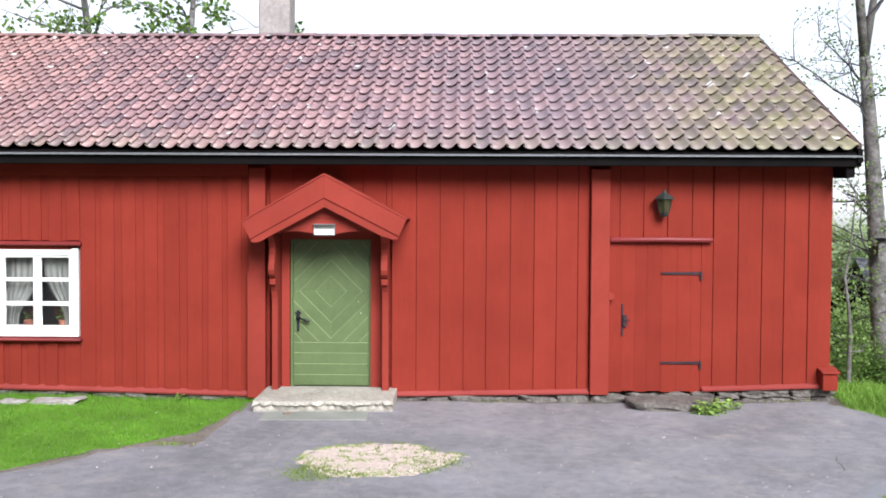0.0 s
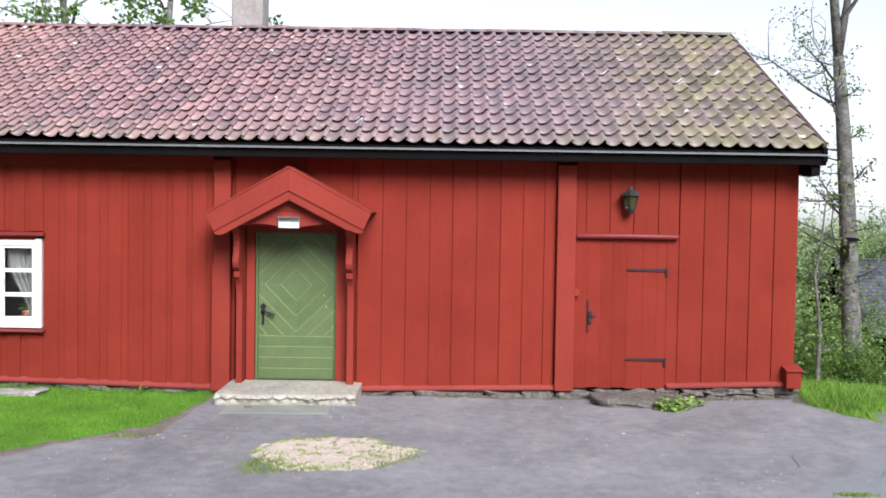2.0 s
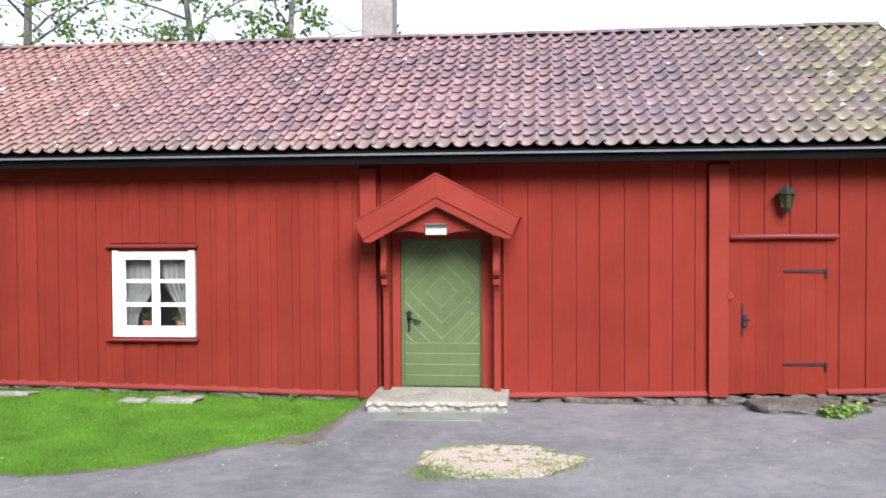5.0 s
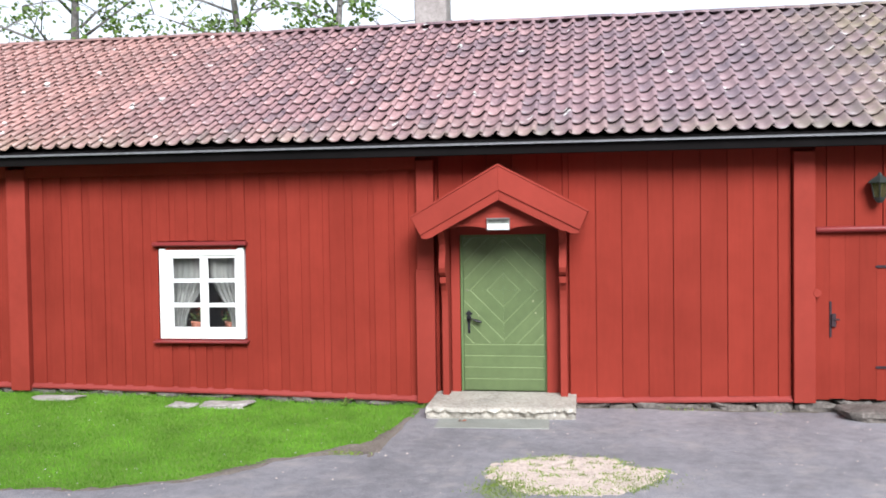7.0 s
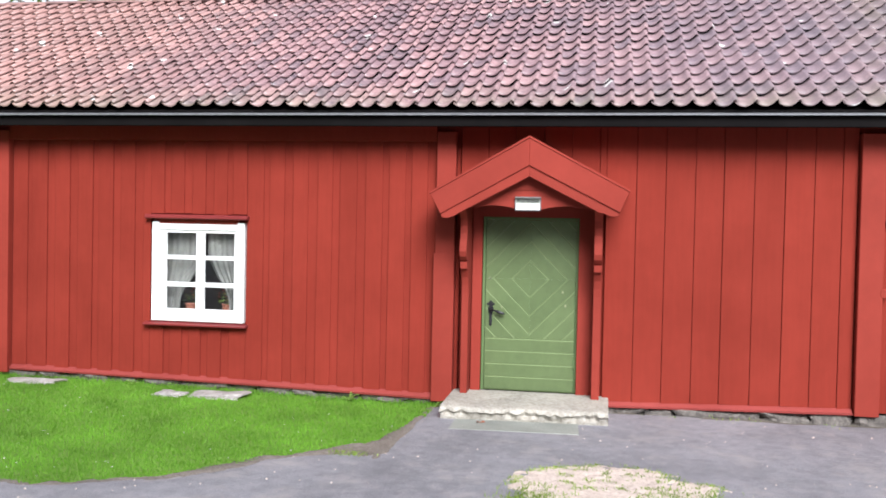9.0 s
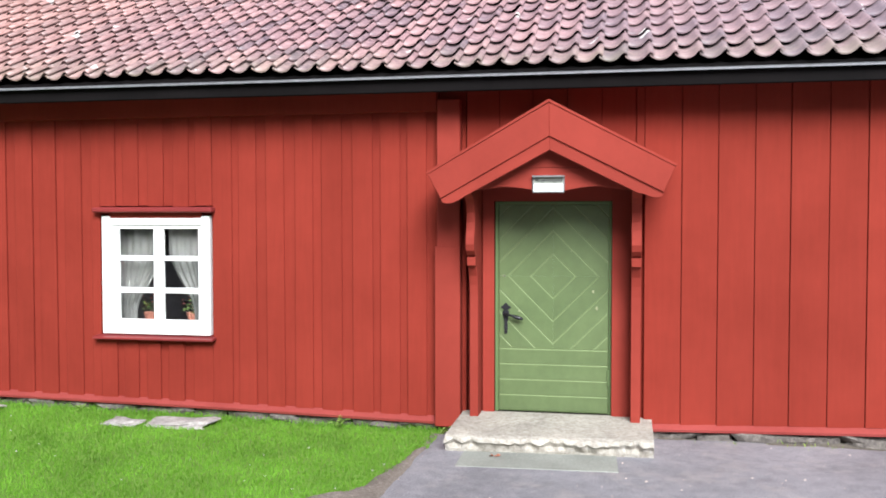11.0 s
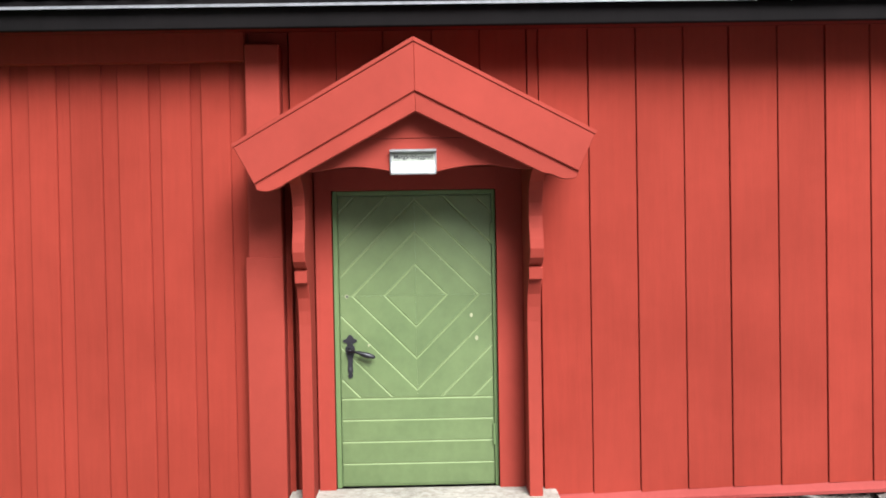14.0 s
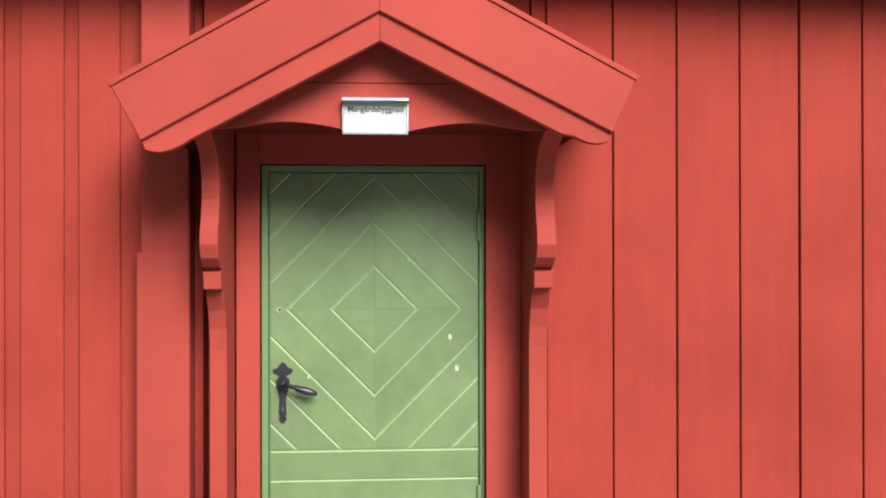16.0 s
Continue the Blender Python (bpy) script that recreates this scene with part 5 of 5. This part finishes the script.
# maples behind the house, seen over the ridge
for x, y, h, cr, s in ((-11.0, 9.5, 10.0, 3.0, 41), (-7.4, 10.5, 9.2, 2.4, 42), (-4.6, 10.0, 8.4, 2.0, 43), (-14.5, 10.0, 11, 3.2, 44)):
    tree("maple", x, y, h, 0.22, 0.45, cr, s, LEAF if s % 2 else LEAF_PALE, 15, 132, 0.13, "leafy green maple rising behind the house roof", group="maples behind the house", spread=0.20, limb=0.8)
# grove beyond the shed
for i, (x, y, h, cr, lf0) in enumerate(((18.6, 31, 4.4, 1.9, LEAF_FAR), (21, 28, 4.2, 1.8, LEAF_FAR), (23.2, 30, 4.9, 1.9, LEAF_FAR), (25.6, 31, 5.6, 2.1, LEAF_FAR), (28, 28, 5.4, 2.1, LEAF_FAR), (31, 30, 6.4, 2.4, LEAF_FAR), (16, 35, 4.2, 2.0, LEAF_FAR))):
    tree("alder", x, y, h, 0.16, 0.12, cr, 60 + i, lf0, 30, 480, 0.125, "green leafy tree behind the shed, paled as by haze", group="grove behind the shed", spread=0.5, ground_at=-2.8)
spruce(27.1, 36, 10.6, 3.0, 71, ground_at=-2.8)
spruce(32.0, 40, 11, 2.6, 72, ground_at=-2.8)
spruce(12.5, 5.1, 14, 3.4, 73, "tall spruce whose boughs hang beside the yard", "near spruces", low=0.33, fine=3, dense=14)
first = spruce(-60, 62, 10.5, 2.3, 80, "dark spruce added out of view round the farm", "forest edge", ground_at=-3.2)
for i in range(1, 18):
    if 8 <= i <= 14:
        continue
    copy_thing(first, pose(-60 + i * 9.2, 62 + 9 * math.sin(i * 2.1), -3.2 + math.sin(i * 1.7), 0, 0, i * 77))
# unseen spruces added behind the camera to block low light from the front
tall = spruce(0, -30, 11.5, 3.4, 99, "dark spruce added out of view round the farm", "forest edge", ground_at=0.6)
for i in range(1, 42):
    a = math.radians(-180 + 180 * i / 42)
    x = 27 * math.cos(a) * (1 + 0.1 * math.sin(i * 3.3))
    # taller towards the left, to shade the left part of the house wall
    shade_scale = 1 + 0.55 * smooth01(5, 0, x) * smooth01(-22, -14, x)
    copy_thing(tall, pose(x, -6 + 24 * math.sin(a) * (1 + 0.08 * math.sin(i * 5.1)), 0.3, 0, 0, i * 61) @ Matrix.Scale(shade_scale, 4))

# ---- shed ----
shed = thing("shed", "low timber shed coloured black as inner shade, with a grey shingle roof", "shed", at=(0, 0, 0))
SX0, SX1, SY, SB = 14.9, 25.0, 16.0, -2.72
SE, SR, SRY = -1.02, 1.12, 18.6
bm = bmesh.new()
add_box(bm, SX0, SX1, 20.6, 20.75, SB - 0.3, SE + 0.2)
add_box(bm, SX0, SX0 + 0.14, 16.2, 20.6, SB - 0.3, SE)
add_box(bm, SX1 - 0.14, SX1, 16.2, 20.6, SB - 0.3, SE)
for xx in (SX0, SX1 - 0.14):
    add_prism(bm, [(16.1, SE), (21.1, SE), (SRY, SR - 0.12)], "x", xx, xx + 0.14)
# black panel closes the front in place of the unlit inside
add_box(bm, SX0 + 0.14, SX1 - 0.14, 16.32, 16.42, SB - 0.3, SE)
part("wall", bm, SHADE_BLACK, shed)
for px in (SX0 + 0.1, 17.4, 19.9, 22.4, SX1 - 0.25):
    part("post", box(px, px + 0.17, 16.15, 16.32, SB - 0.2, SE), SHADE_BLACK, shed)
part("beam", box(SX0 - 0.1, SX1 + 0.1, 16.1, 16.3, SE - 0.12, SE + 0.06), SHADE_BLACK, shed)
for s in (1, -1):
    e = SRY + s * (15.75 - SRY)
    part("roof", prism([(e, SE - 0.10), (e, SE - 0.03), (SRY, SR), (SRY, SR - 0.08)], "x", SX0 - 0.35, SX1 + 0.3), TAR, shed)
part("ridge_board", box(SX0 - 0.4, SX1 + 0.35, SRY - 0.12, SRY + 0.12, SR + 0.0, SR + 0.05, 0.01), SHINGLE, shed)
r = random.Random(5)
verts, faces = [], []
run, rise = SRY - 15.7, SR + 0.0 - (SE - 0.05)
n_rows = 22
for j in range(n_rows):
    x = SX0 - 0.38
    while x < SX1 + 0.3:
        w = r.uniform(0.10, 0.2)
        u0, u1 = j / n_rows - 0.004, min(1.0, (j + 1.25) / n_rows)
        y0, y1, z0, z1 = 15.7 + run * u0, 15.7 + run * u1, SE - 0.05 + rise * u0 + 0.05 + r.uniform(0, 0.012), SE - 0.05 + rise * u1 + 0.02
        i = len(verts)
        verts += [(x, y0, z0), (x + w - 0.008, y0, z0), (x + w - 0.008, y1, z1), (x, y1, z1), (x, y0, z0 - 0.025), (x + w - 0.008, y0, z0 - 0.025)]
        faces += [(i, i + 1, i + 2, i + 3), (i + 4, i + 5, i + 1, i)]
        x += w
me = bpy.data.meshes.new("shingles")
me.from_pydata(verts, [], faces)
me.materials.append(SHINGLE)
ob = new("shingles", me)
ob.parent = shed
tagged(ob, kind="stuff")
tape = thing("barrier_rail", "white barrier rail with a short post before the shed", "barrier")
bm = bmesh.new()
tube(bm, [(14.0, 14.0, -1.86), (17, 14.0, -1.93), (21, 14.0, -2.08)], [0.017, 0.017, 0.017], 8)
part("rail", bm, ROPE, tape)
for x in (14.25, 15.6, 18.2, 20.0):
    bm = bmesh.new()
    z = float(np.interp(x, (14.0, 17.0, 21.0), (-1.86, -1.93, -2.08)))
    tube(bm, [(x, 14.0, z), (x + 0.16, 14.0, z - 0.006), (x + 0.32, 14.0, z - 0.012)], [0.03, 0.038, 0.028], 8)
    part("tape_wrap", bm, ROPE, tape)
part("post", box(13.95, 14.05, 14.02, 14.10, -2.8, -1.8, 0.01), BARK, tape)
part("post", box(20.9, 21.0, 14.02, 14.10, -2.9, -2.0, 0.01), BARK, tape)

# ---- roof tiles ----
COVER, ROWS_N = 0.2, 14
STEP_L = SLEN / ROWS_N
PROFILE = ((0.0, 0.036), (0.022, 0.019), (0.055, 0.004), (0.09, 0.0), (0.125, 0.007), (0.155, 0.027), (0.178, 0.053), (0.198, 0.068), (0.216, 0.061), (0.232, 0.042))
TL = STEP_L + 0.07
TH = 0.012


def tile_points():
    """One pantile: lies along +v from its lower edge at 0; u across; w up."""
    pts = [(u, 0.0, w) for u, w in PROFILE] + [(u, TL, w - 0.004) for u, w in PROFILE] + [(u, 0.0, w - TH) for u, w in PROFILE]
    n = len(PROFILE)
    fs = [(i, i + 1, n + i + 1, n + i) for i in range(n - 1)] + [(2 * n + i, 2 * n + i + 1, i + 1, i) for i in range(n - 1)]
    fs += [(0, n, 2 * n), (n - 1, 3 * n - 1, 2 * n - 1)]
    return pts, fs


tp, tf = tile_points()
tile_mesh = bpy.data.meshes.new("roof_tile")
tile_mesh.from_pydata(tp, [], tf)
tile_mesh.materials.append(TILE)
for p in tile_mesh.polygons:
    p.use_smooth = len(p.vertices) == 4 and p.index < len(PROFILE) - 1


def tile_pose(i, j, back, r):
    x = RX1 - 0.055 - 0.235 - (cols - 1 - i) * COVER + r.gauss(0, 0.004)
    v = j * STEP_L - 0.035 + r.gauss(0, 0.006) + 0.012 * noise.noise(Vector((i * 0.12, j * 0.3, 4)))
    w = 0.010 + 0.028 * noise.noise(Vector((i * 0.09, j * 0.25, 0))) * 0.5
    tilt = 0.098 + r.gauss(0, 0.008)
    m = Matrix.Translation((0, EY, EZ)) @ Matrix.Rotation(SL, 4, "X") @ Matrix.Translation((x, v, w + 0.034)) @ Matrix.Rotation(-tilt, 4, "X") @ Matrix.Rotation(r.gauss(0, 0.008), 4, "Z")
    if back:
        m = Matrix.Translation((0, 2 * RY, 0)) @ Matrix.Rotation(math.pi, 4, "Z") @ Matrix.Translation((-(RX0 + RX1), 0, 0)) @ m
    return m


rng = random.Random(77)
cols = int((RX1 - RX0 - 0.12) / COVER)
verts, faces = [], []
for back in (False, True):
    for i in range(cols):
        for j in range(ROWS_N):
            m = tile_pose(i, j, back, rng)
            x = m.translation.x
            if not back and j < 5 and -6.4 < x < 5.4:
                ob = new("roof_tile", tile_mesh)
                ob.parent = roof
                ob.matrix_basis = m
            else:
                o = len(verts)
                verts += [tuple(m @ Vector(p)) for p in tp]
                faces += [tuple(o + k for k in f) for f in tf]
me = bpy.data.meshes.new("roof_tiles")
me.from_pydata(verts, [], faces)
me.materials.append(TILE_FAR)
for k, p in enumerate(me.polygons):
    p.use_smooth = k % len(tf) < len(PROFILE) - 1
ob = new("roof_tiles", me)
ob.parent = roof
tagged(ob, "rows of weathered red pantiles", kind="stuff")
bm = bmesh.new()
n = 9
prof = [(0.105 * math.cos(math.pi * k / n), 0.06 * math.sin(math.pi * k / n)) for k in range(n + 1)]
lo = [bm.verts.new((0, y, z)) for y, z in prof]
hi = [bm.verts.new((0.40, y * 0.88, z * 0.9)) for y, z in prof]
lo2 = [bm.verts.new((0, y * 0.82, z * 0.78)) for y, z in prof]
for k in range(n):
    bm.faces.new((lo[k], lo[k + 1], hi[k + 1], hi[k]))
    bm.faces.new((lo2[k], lo2[k + 1], lo[k + 1], lo[k]))
ridge_mesh = mesh_of("ridge_tile", bm, TILE, True)
x = RX0
while x < RX1 - 0.1:
    ob = new("ridge_tile", ridge_mesh)
    ob.parent = roof
    ob.matrix_basis = pose(x, RY, RZ + 0.035 + 0.015 * noise.noise(Vector((x, 3, 1))) + rng.gauss(0, 0.004), 0, -1.0 + rng.gauss(0, 0.8), rng.gauss(0, 1.0))
    x += 0.36
